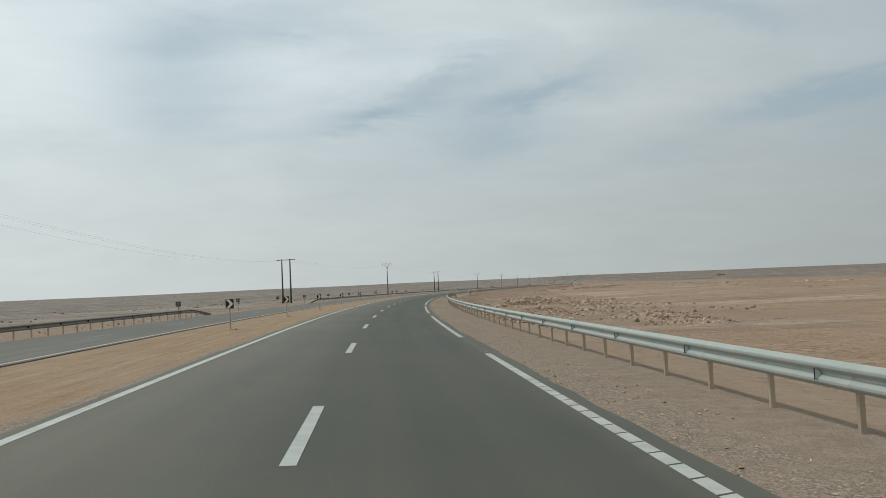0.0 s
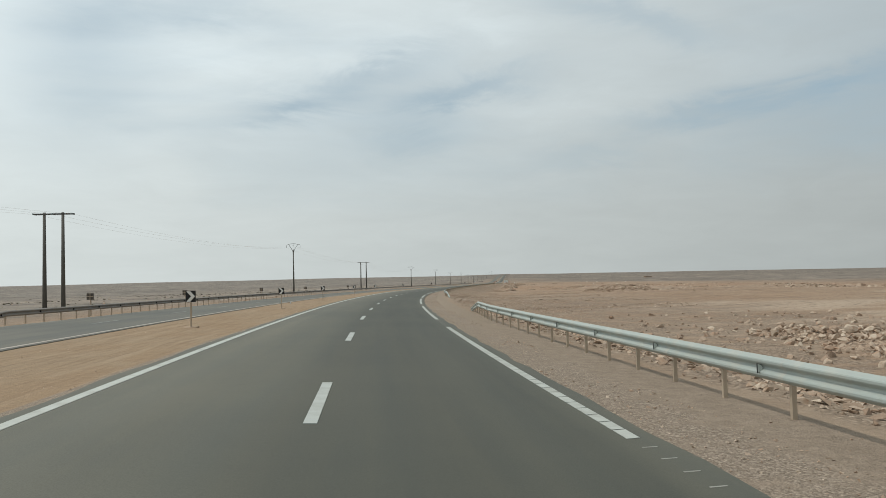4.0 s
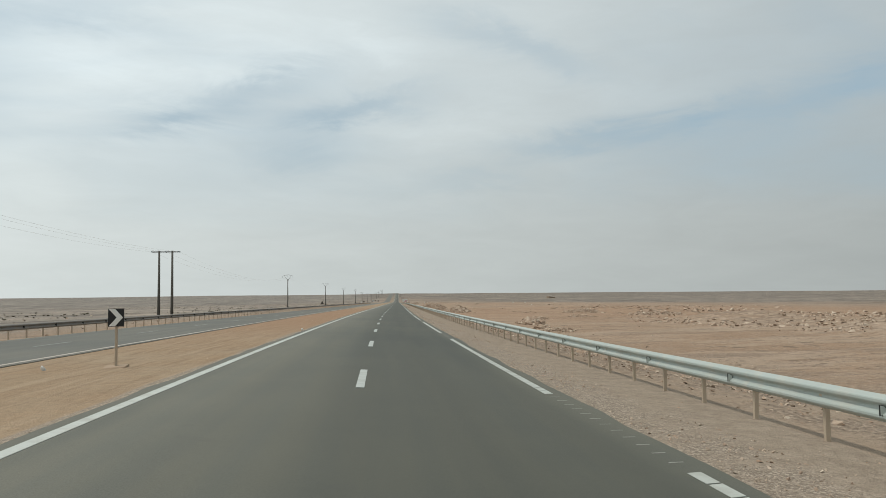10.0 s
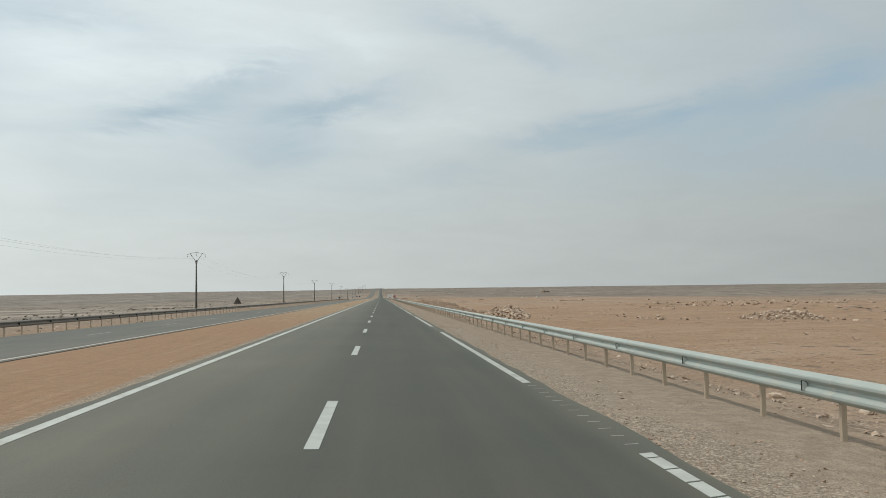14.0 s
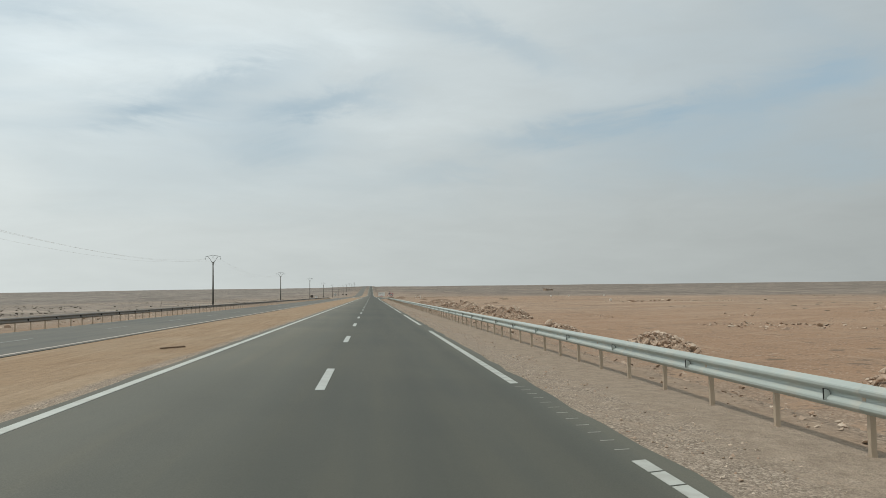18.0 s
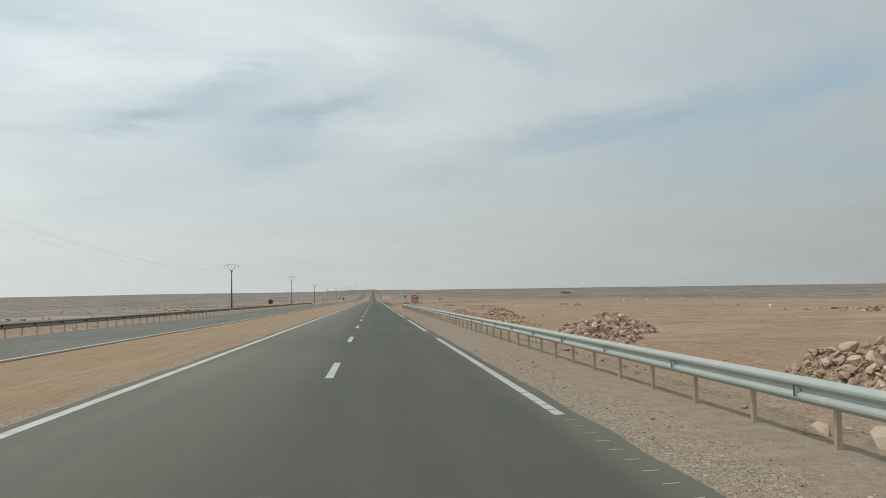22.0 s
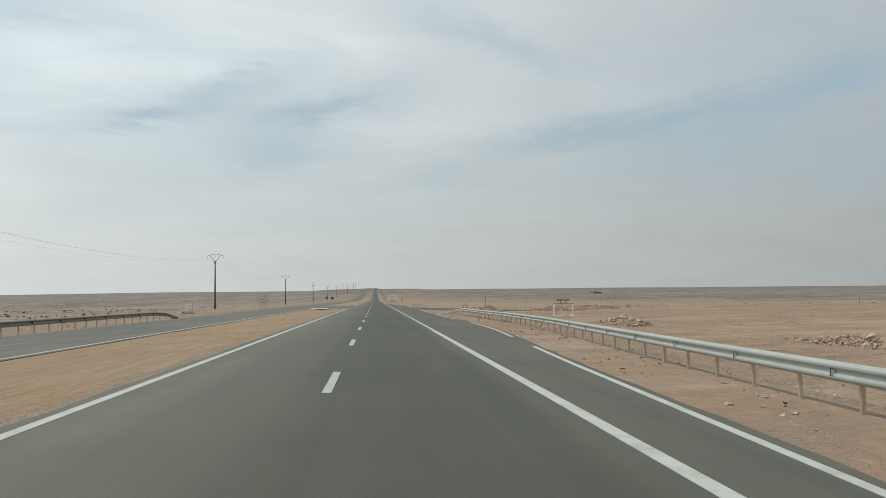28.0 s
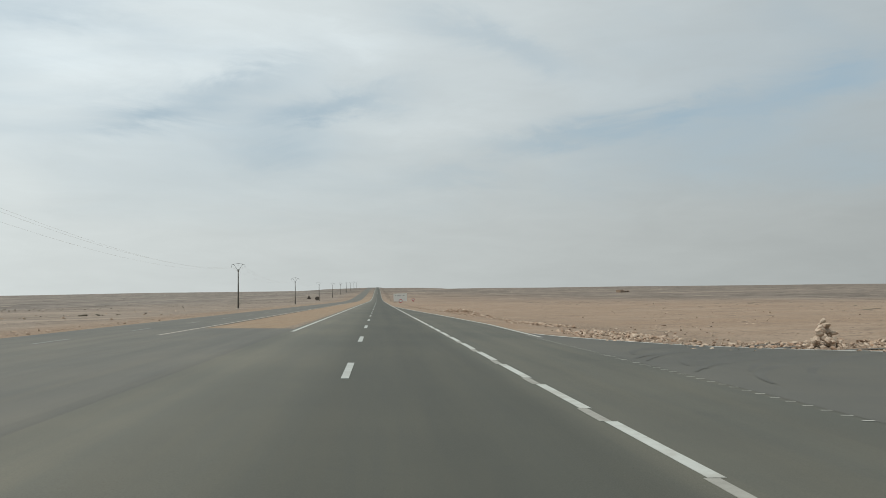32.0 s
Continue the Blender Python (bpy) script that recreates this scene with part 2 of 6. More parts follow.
    col = mix(tr, ramp(tr, num(tr, "ADD", mask("median"), edge), 0.3, 0.7), col, median)
    col = mix(tr, num(tr, "MULTIPLY", mask("pale"), num(tr, "MULTIPLY_ADD", n2, 0.7, 0.05)), col, (0.29, 0.232, 0.178))
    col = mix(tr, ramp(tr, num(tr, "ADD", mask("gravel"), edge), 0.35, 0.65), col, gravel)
    for cell, size, share, tint in ((0.35, 0.22, 0.57, (0.125, 0.1, 0.078)), (1.3, 0.28, 0.55, (0.165, 0.125, 0.094)), (2.6, 0.3, 0.54, (0.15, 0.112, 0.084)), (0.9, 0.2, 0.64, (0.44, 0.36, 0.285)), (4.0, 0.3, 0.52, (0.39, 0.31, 0.24))):
        vor = shader(tr, "ShaderNodeTexVoronoi", Vector=pos, Scale=cell)
        patch = ramp(tr, noise_of(tr, pos, cell * 0.16, 4.0, 0.65), share - 0.14, share)
        dot = num(tr, "SUBTRACT", 1.0, ramp(tr, num(tr, "ADD", vor.outputs["Distance"], num(tr, "MULTIPLY_ADD", n3, 0.3, -0.15)), size * 0.6, size))
        col = mix(tr, num(tr, "MULTIPLY", num(tr, "MULTIPLY", dot, patch), num(tr, "MULTIPLY", mask("wild"), 0.8)), col, tint)
    rock, rim = grit(8.0, 0.0, 1.0)
    rock2, rim2 = grit(21.0, 0.0, 1.0)
    rubbly = num(tr, "MULTIPLY", mask("stony"), ramp(tr, noise_of(tr, pos, 0.42, 5.0, 0.75), 0.40, 0.54))
    banks = shader(tr, "ShaderNodeTexVoronoi", Vector=pos, Scale=1.6)
    lump = shader(tr, "ShaderNodeSeparateColor", Color=banks.outputs["Color"]).outputs[0]
    heaped = mix(tr, lump, (0.15, 0.105, 0.074), (0.47, 0.365, 0.275))
    col = mix(tr, num(tr, "MULTIPLY", num(tr, "MULTIPLY", mask("bank"), ramp(tr, noise_of(tr, pos, 0.14, 5.0, 0.7), 0.44, 0.56)), 0.75), col, heaped)
    rubble = mix(tr, num(tr, "MULTIPLY_ADD", rock, 0.7, num(tr, "MULTIPLY", rock2, 0.3)), (0.235, 0.178, 0.132), (0.47, 0.38, 0.295))
    rubble = mix(tr, num(tr, "MULTIPLY", ramp(tr, rim, 0.38, 0.56), 0.6), rubble, (0.165, 0.12, 0.087))
    col = mix(tr, num(tr, "MULTIPLY", rubbly, 0.85), col, rubble)
    # distant ground: greyer colours laid on with distance in place of haze
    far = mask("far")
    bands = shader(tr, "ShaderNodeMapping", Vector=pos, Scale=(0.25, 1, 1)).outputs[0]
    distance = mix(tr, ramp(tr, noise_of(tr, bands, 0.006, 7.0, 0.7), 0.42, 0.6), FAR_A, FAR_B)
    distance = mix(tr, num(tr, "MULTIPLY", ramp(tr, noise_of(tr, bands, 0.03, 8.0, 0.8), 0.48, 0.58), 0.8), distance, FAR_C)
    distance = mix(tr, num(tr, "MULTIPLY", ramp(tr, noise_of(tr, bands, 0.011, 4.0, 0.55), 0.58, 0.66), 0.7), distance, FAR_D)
    # haze painted as grey on the sea side; scrub and pale pans everywhere far off
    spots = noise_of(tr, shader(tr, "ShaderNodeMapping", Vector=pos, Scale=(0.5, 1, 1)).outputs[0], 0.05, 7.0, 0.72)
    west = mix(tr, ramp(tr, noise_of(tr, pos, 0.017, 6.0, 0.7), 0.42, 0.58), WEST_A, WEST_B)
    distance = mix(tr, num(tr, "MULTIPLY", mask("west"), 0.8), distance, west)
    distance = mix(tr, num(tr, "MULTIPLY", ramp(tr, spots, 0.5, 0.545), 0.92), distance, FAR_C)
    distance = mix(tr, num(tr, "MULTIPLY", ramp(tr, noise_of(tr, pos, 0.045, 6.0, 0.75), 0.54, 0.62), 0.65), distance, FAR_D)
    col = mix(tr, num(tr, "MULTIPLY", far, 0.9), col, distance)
    grain = num(tr, "ADD", num(tr, "ADD", num(tr, "MULTIPLY_ADD", n4, 0.55, 0.70), num(tr, "MULTIPLY_ADD", n5, 0.6, -0.3)), num(tr, "MULTIPLY_ADD", n3, 0.4, -0.2))
    col = mix(tr, 1.0, col, shader(tr, "ShaderNodeCombineXYZ", X=grain, Y=grain, Z=grain).outputs[0], "MULTIPLY")
    tr.links.new(col, bsdf.inputs["Base Color"])
    bsdf.inputs["Roughness"].default_value, bsdf.inputs["Specular IOR Level"].default_value = 0.95, 0.15
    height = num(tr, "ADD", num(tr, "MULTIPLY", n3, 1.4), num(tr, "ADD", num(tr, "MULTIPLY", n4, 0.7), num(tr, "ADD", num(tr, "MULTIPLY", gap, -0.25), num(tr, "MULTIPLY", num(tr, "MULTIPLY", rim, rubbly), -2.2))))
    bm_ = shader(tr, "ShaderNodeBump", Strength=0.8, Distance=0.07, Height=height)
    tr.links.new(bm_.outputs[0], bsdf.inputs["Normal"])
    return m


SAND_A, SAND_B, SAND_C = (0.30, 0.206, 0.138), (0.318, 0.233, 0.164), (0.262, 0.176, 0.118)
SAND_D, SAND_PALE = (0.37, 0.275, 0.195), (0.42, 0.335, 0.255)
MED_A, MED_B, MED_C, MED_D = (0.308, 0.219, 0.14), (0.328, 0.25, 0.17), (0.225, 0.155, 0.1), (0.38, 0.293, 0.203)
PLAIN_A, PLAIN_B, PLAIN_C, PLAIN_D = (0.285, 0.243, 0.202), (0.245, 0.215, 0.182), (0.12, 0.107, 0.092), (0.38, 0.325, 0.27)
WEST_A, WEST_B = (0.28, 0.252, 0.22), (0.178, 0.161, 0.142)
GRAVEL_A, GRAVEL_B, GRAVEL_C = (0.178, 0.143, 0.11), (0.352, 0.29, 0.228), (0.47, 0.40, 0.322)
GRAVEL_P, GRAVEL_Q = (0.268, 0.214, 0.162), (0.312, 0.252, 0.192)
# FAR, like WEST, holds haze greyed into the ground's tones
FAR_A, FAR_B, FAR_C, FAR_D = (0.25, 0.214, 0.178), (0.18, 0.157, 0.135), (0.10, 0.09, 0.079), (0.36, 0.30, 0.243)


LANE_WEAR = -0.55          # the slow lane is darker with oil and rubber


def asphalt_material(name, base, brown):
    m = bpy.data.materials.new(name)
    m.use_nodes = True
    tr = m.node_tree
    bsdf = tr.nodes["Principled BSDF"]
    pos = tr.nodes.new("ShaderNodeTexCoord").outputs["Object"]
    d = shader(tr, "ShaderNodeAttribute", p_attribute="across").outputs["Fac"]
    long = shader(tr, "ShaderNodeCombineXYZ", X=d, Y=num(tr, "MULTIPLY", shader(tr, "ShaderNodeSeparateXYZ", Vector=pos).outputs[1], 0.04)).outputs[0]
    n1, n2, n3 = noise_of(tr, pos, 0.12, 5.0, 0.6), noise_of(tr, long, 1.6, 5.0, 0.6), noise_of(tr, pos, 60.0, 2.0, 0.7)
    wheel = num(tr, "COSINE", num(tr, "MULTIPLY", num(tr, "ADD", d, 0.1), 2 * math.pi / 1.75))
    tone = num(tr, "ADD", num(tr, "MULTIPLY_ADD", n1, 0.40, 0.75), num(tr, "MULTIPLY_ADD", n2, 0.26, -0.11))
    tone = num(tr, "ADD", tone, num(tr, "MULTIPLY", wheel, -0.035))
    tone = num(tr, "ADD", tone, num(tr, "MULTIPLY_ADD", n3, 0.7, -0.36))
    col = mix(tr, ramp(tr, num(tr, "ADD", num(tr, "MULTIPLY", n2, 0.6), num(tr, "MULTIPLY", n1, 0.5)), 0.4, 0.7), base, brown)
    # old oil streak in the middle of each lane
    col = mix(tr, 1.0, col, shader(tr, "ShaderNodeCombineXYZ", X=tone, Y=tone, Z=tone).outputs[0], "MULTIPLY")
    used = num(tr, "MULTIPLY", ramp(tr, num(tr, "ADD", d, num(tr, "MULTIPLY", n2, 1.2)), -2.6, 1.6), num(tr, "MULTIPLY_ADD", ramp(tr, d, 3.1, 3.9), -0.45, 1.0))
    lane = num(tr, "MULTIPLY_ADD", used, LANE_WEAR, 1.23)
    col = mix(tr, 1.0, col, shader(tr, "ShaderNodeCombineXYZ", X=num(tr, "MULTIPLY", lane, num(tr, "MULTIPLY_ADD", used, -0.04, 1.0)), Y=lane, Z=lane).outputs[0], "MULTIPLY")
    rim = shader(tr, "ShaderNodeAttribute", p_attribute="rim").outputs["Fac"]
    dusty = num(tr, "ADD", num(tr, "MULTIPLY_ADD", rim, -1.0, 0.03), num(tr, "MULTIPLY_ADD", noise_of(tr, pos, 2.2, 6.0, 0.75), 0.7, -0.35))
    col = mix(tr, num(tr, "MULTIPLY", ramp(tr, dusty, 0.0, 0.22), 0.75), col, (0.185, 0.155, 0.122))
    dark = ramp(tr, noise_of(tr, pos, 0.45, 4.0, 0.6, 1.0), 0.66, 0.78)
    col = mix(tr, num(tr, "MULTIPLY", dark, 0.35), col, (0.055, 0.057, 0.052))
    tr.links.new(col, bsdf.inputs["Base Color"])
    bsdf.inputs["Roughness"].default_value, bsdf.inputs["Specular IOR Level"].default_value = 0.72, 0.28
    bm_ = shader(tr, "ShaderNodeBump", Strength=0.35, Distance=0.006, Height=n3)
    tr.links.new(bm_.outputs[0], bsdf.inputs["Normal"])
    return m


def rock_material():
    m = bpy.data.materials.new("rubble_stone")
    m.use_nodes = True
    tr = m.node_tree
    bsdf = tr.nodes["Principled BSDF"]
    pos = tr.nodes.new("ShaderNodeTexCoord").outputs["Object"]
    rnd = tr.nodes.new("ShaderNodeNewGeometry").outputs["Random Per Island"]
    a, b = noise_of(tr, pos, 3.0, 5.0, 0.65), noise_of(tr, pos, 22.0, 5.0, 0.7)
    col = mix(tr, ramp(tr, rnd, 0.1, 1.0), (0.32, 0.237, 0.175), (0.475, 0.386, 0.302))
    col = mix(tr, num(tr, "MULTIPLY", ramp(tr, rnd, 0.9, 0.95), 0.55), col, (0.56, 0.475, 0.38))
    col = mix(tr, num(tr, "MULTIPLY", ramp(tr, a, 0.48, 0.66), 0.6), col, (0.36, 0.225, 0.145))
    tone = num(tr, "MULTIPLY_ADD", b, 0.7, 0.65)
    col = mix(tr, 1.0, col, shader(tr, "ShaderNodeCombineXYZ", X=tone, Y=tone, Z=tone).outputs[0], "MULTIPLY")
    tr.links.new(col, bsdf.inputs["Base Color"])
    bsdf.inputs["Roughness"].default_value, bsdf.inputs["Specular IOR Level"].default_value = 0.92, 0.2
    bm_ = shader(tr, "ShaderNodeBump", Strength=0.5, Distance=0.025, Height=num(tr, "ADD", a, b))
    tr.links.new(bm_.outputs[0], bsdf.inputs["Normal"])
    return m


def spoil_material():
    """Packed broken stone: each lump its own tone, dark joints between."""
    m = bpy.data.materials.new("stony_spoil")
    m.use_nodes = True
    tr = m.node_tree
    bsdf = tr.nodes["Principled BSDF"]
    pos = tr.nodes.new("ShaderNodeTexCoord").outputs["Object"]
    vor = shader(tr, "ShaderNodeTexVoronoi", Vector=pos, Scale=6.0)
    small = shader(tr, "ShaderNodeTexVoronoi", Vector=pos, Scale=19.0)
    tone = shader(tr, "ShaderNodeSeparateColor", Color=vor.outputs["Color"]).outputs[0]
    tone2 = shader(tr, "ShaderNodeSeparateColor", Color=small.outputs["Color"]).outputs[0]
    col = mix(tr, num(tr, "MULTIPLY_ADD", tone, 0.6, num(tr, "MULTIPLY", tone2, 0.4)), (0.28, 0.2, 0.143), (0.48, 0.38, 0.29))
    col = mix(tr, num(tr, "MULTIPLY", ramp(tr, vor.outputs["Distance"], 0.42, 0.6), 0.6), col, (0.2, 0.14, 0.098))
    tr.links.new(col, bsdf.inputs["Base Color"])
    bsdf.inputs["Roughness"].default_value, bsdf.inputs["Specular IOR Level"].default_value = 0.95, 0.15
    bump = shader(tr, "ShaderNodeBump", Strength=0.8, Distance=0.1, Height=num(tr, "MULTIPLY", vor.outputs["Distance"], -1.0))
    tr.links.new(bump.outputs[0], bsdf.inputs["Normal"])
    return m


GROUND = ground_material()
ASPHALT = asphalt_material("asphalt", (0.100, 0.101, 0.083), (0.115, 0.110, 0.085))
ASPHALT_OLD = asphalt_material("asphalt_old", (0.090, 0.091, 0.080), (0.108, 0.103, 0.084))
ROCK = rock_material()
PAINT = material("road_paint", (0.455, 0.478, 0.443), 0.65, bump=0.1, scale=3.0, vary=0.25, fine=40, dirt=(0.30, 0.285, 0.245, 0.55))
PAINT_EDGE = material("greyed_edge_paint", (0.41, 0.43, 0.395), 0.7, bump=0.1, scale=3.0, vary=0.28, fine=40, dirt=(0.26, 0.25, 0.215, 0.55))
PAINT_DASH = material("worn_dash_paint", (0.41, 0.435, 0.41), 0.7, bump=0.15, scale=2.0, vary=0.3, fine=50, dirt=(0.24, 0.235, 0.205, 0.6))
PAINT_FAINT = material("faded_road_paint", (0.25, 0.255, 0.24), 0.75, scale=3.0, vary=0.3, fine=40, dirt=(0.14, 0.14, 0.125, 0.7))
PAINT_CREAM = material("dusty_cream_paint", (0.47, 0.42, 0.37), 0.7, bump=0.1, scale=3.0, vary=0.25, fine=40, dirt=(0.33, 0.28, 0.22, 0.6))
PAINT_OLD = material("worn_road_paint", (0.50, 0.50, 0.46), 0.7, bump=0.1, scale=3.0, vary=0.3, fine=40, dirt=(0.25, 0.23, 0.2, 0.6))
PAINT_TICK = material("ghost_road_paint", (0.30, 0.30, 0.265), 0.7, bump=0.1, scale=6.0, vary=0.4, fine=50, dirt=(0.2, 0.19, 0.17, 0.6))
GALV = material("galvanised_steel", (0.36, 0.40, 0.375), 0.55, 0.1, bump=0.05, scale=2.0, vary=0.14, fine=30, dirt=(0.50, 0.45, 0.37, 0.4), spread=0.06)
# darker copy of the galvanised steel: shade painted in for the sunless face
GALV_SHADED = material("shaded_dusty_steel", (0.235, 0.215, 0.195), 0.65, 0.1, bump=0.05, scale=2.0, vary=0.2, fine=30, dirt=(0.30, 0.24, 0.18, 0.5), spread=0.08)
POST = material("dusty_steel_post", (0.40, 0.325, 0.245), 0.65, 0.1, scale=5.0, vary=0.25, dirt=(0.42, 0.33, 0.23, 0.6), spread=0.15)
BLACK = material("black_sign_film", (0.012, 0.012, 0.013), 0.45, vary=0.2)
WHITE = material("white_sign_film", (0.66, 0.66, 0.63), 0.45, vary=0.1, dirt=(0.5, 0.44, 0.36, 0.25))
DARK_RED = material("dark_red_border", (0.13, 0.012, 0.016), 0.45, vary=0.15)
RED = material("red_sign_film", (0.36, 0.012, 0.022), 0.45, vary=0.12)
SIGN_BACK = material("dark_sign_back", (0.075, 0.068, 0.06), 0.6, 0.3, vary=0.3, dirt=(0.2, 0.15, 0.1, 0.4))
WOODEN = material("weathered_pole", (0.10, 0.096, 0.084), 0.8, scale=1.5, vary=0.3, spread=0.1)
STEELDARK = material("dark_steel", (0.09, 0.09, 0.085), 0.6, 0.4, vary=0.2)
WIRE = material("aluminium_wire", (0.8, 0.81, 0.8), 0.6, 0.2, vary=0.1)
GLASSY = material("insulator", (0.16, 0.2, 0.2), 0.3, vary=0.1)
CONCRETE = material("weathered_concrete", (0.42, 0.385, 0.34), 0.85, bump=0.3, scale=3.0, vary=0.3, dirt=(0.25, 0.2, 0.15, 0.5))
WHITEWASH = material("worn_whitewash", (0.68, 0.66, 0.61), 0.8, bump=0.3, scale=4.0, vary=0.2, dirt=(0.38, 0.3, 0.22, 0.6))
SHRUB = material("dry_shrub", (0.092, 0.084, 0.052), 0.9, scale=6.0, vary=0.6, spread=0.3)
SCRUB = material("grey_scrub", (0.135, 0.12, 0.088), 0.9, scale=0.5, vary=0.6)
SHRUB_DRY = material("dead_shrub", (0.17, 0.13, 0.085), 0.9, scale=6.0, vary=0.5)
TIMBER = material("old_timber", (0.13, 0.085, 0.055), 0.85, scale=6.0, vary=0.5)
# rubber black; also painted in as shade inside the drain chamber and hut doorways
TYRE_AND_UNLIT = material("old_rubber_and_unlit_black", (0.02, 0.02, 0.02), 0.8, vary=0.3)
LITTER = material("pale_litter", (0.6, 0.6, 0.57), 0.6, vary=0.2)
REFLECT = material("reflector_film", (0.44, 0.48, 0.45), 0.35, vary=0.1)
SOIL = material("dark_soil", (0.2, 0.15, 0.105), 0.95, bump=0.5, scale=2.0, vary=0.4, fine=20)

# ---- the road's line: s metres along, d metres to the right of the lane dashes ----
BEND_S = np.arange(-60, 430, 35.0)
BEND = np.array([-0.024, 0.249, 0.566, 0.996, 0.803, 1.005, 0.831, 1.009, 0.657, 1.222, 0.488, 0.154, 0.183, 0.254]) / 1000
LINE_S = np.arange(-80, 5200, 1.0)
LINE_TH = np.cumsum(np.interp(LINE_S, BEND_S, BEND, left=BEND[0], right=0))
LINE_TH = LINE_TH - LINE_TH[80]
LINE_X, LINE_Y = np.cumsum(np.sin(LINE_TH)), np.cumsum(np.cos(LINE_TH))
LINE_X, LINE_Y = LINE_X - LINE_X[80], LINE_Y - LINE_Y[80]
TH_END = float(LINE_TH[-1])


def heading(s):
    return np.interp(s, LINE_S, LINE_TH)


def centre(s):
    s = np.asarray(s, float)
    back = np.minimum(s + 80, 0)
    return np.interp(s, LINE_S, LINE_X) + back * math.sin(LINE_TH[0]), np.interp(s, LINE_S, LINE_Y) + back * math.cos(LINE_TH[0])


def level(s):
    """Height of the road's line: down 1 % into a wide dip, then up again."""
    s = np.asarray(s, float)
    a = np.clip(s - 1330, 0, 320)
    dip = -0.01 * np.minimum(s, 1330) - 0.01 * a + 0.5 * 0.022 / 320 * a * a
    return dip + 0.012 * np.clip(s - 1650, 0, 900)


def fall(s):
    return np.interp(s, [-20, 20, 100, 170, 300, 390, 1500], [0.031, 0.034, 0.041, 0.050, 0.050, 0.035, 0.034])


def slip_line(s):
    """The white edge line: along the carriageway, then out along the turning lane, and back after the junction."""
    return np.interp(s, [798, 822, 848, 872, 886, 902, 920, 946, 985, 1004, 1024, 1060, 1120], [3.74, 5.0, 6.4, 8.0, 8.3, 7.8, 7.75, 7.85, 8.4, 8.5, 7.75, 6.0, 3.74])


def right_edge(s):
    return slip_line(s) + np.interp(s, [-60, 60, 300, 400, 480, 560, 620, 700, 800, 830, 890, 925, 2600], [0.36, 0.36, 0.35, 0.32, 0.3, 0.36, 0.3, 0.36, 0.36, 0.32, 0.3, 0.18, 0.18])


def road_z(s, d):
    return level(s) - fall(s) * np.asarray(d, float)


def left_z(s, d):
    """The other carriageway: nearly flat, a little lower towards its outer edge."""
    return level(s) - 0.05 + 0.009 * (np.asarray(d, float) + 10.0)


def smooth(x, lo, hi):
    x = np.clip((np.asarray(x, float) - lo) / (hi - lo), 0, 1)
    return x * x * (3 - 2 * x)


def wobble(x, y, scale, seed):
    """Cheap smooth noise for large arrays, about -1 to 1."""
    rng = np.random.RandomState(seed)
    out = 0
    for _ in range(7):
        a, p, k = rng.uniform(0, 2 * math.pi), rng.uniform(0, 2 * math.pi), rng.uniform(0.6, 1.8) / scale
        out = out + np.sin((x * math.cos(a) + y * math.sin(a)) * k + p + 1.3 * np.sin((x * math.sin(a) - y * math.cos(a)) * k * 0.7 + p * 2))
    return out / 3.2


SIDE_U = np.array([0, 1.5, 4, 6, 9, 13, 20, 60, 400.0])
SIDE_NEAR = np.array([951.5, 955.0, 957.0, 957.0, 956.4, 956.0, 957.0, 962.0, 1005.0])
SIDE_FAR = np.array([992.0, 988.0, 984.5, 981.2, 977.8, 975.2, 972.0, 974.0, 1016.0])


def plain_z(s):
    """Height of the open plain away from the road."""
    return np.interp(s, [-200, 0, 600, 1500, 2600, 4800], [-3.0, -4.0, -9.5, -17.0, -14.5, -4.5])


def side_z(s, d):
    """Surface of the side road: off the main road's fall, then down with the plain."""
    k = smooth(d, 8.0, 16.0)
    near = road_z(s, d) * (1 - k) + (level(s) - 0.52 - np.clip(d - 16, 0, 400) * 0.002 - np.clip(d - 18.5, 0, 24) * 0.03) * k
    w = smooth(d, 50, 320)
    return near * (1 - w) + plain_z(s) * w


def bank_front(s):
    """Where the stony banks begin, out beyond the cleared sand."""
    return np.interp(s, [150, 190, 240, 298, 315, 347, 372, 401, 440], [30, 36, 48, 45, 40, 37, 38, 40, 42])


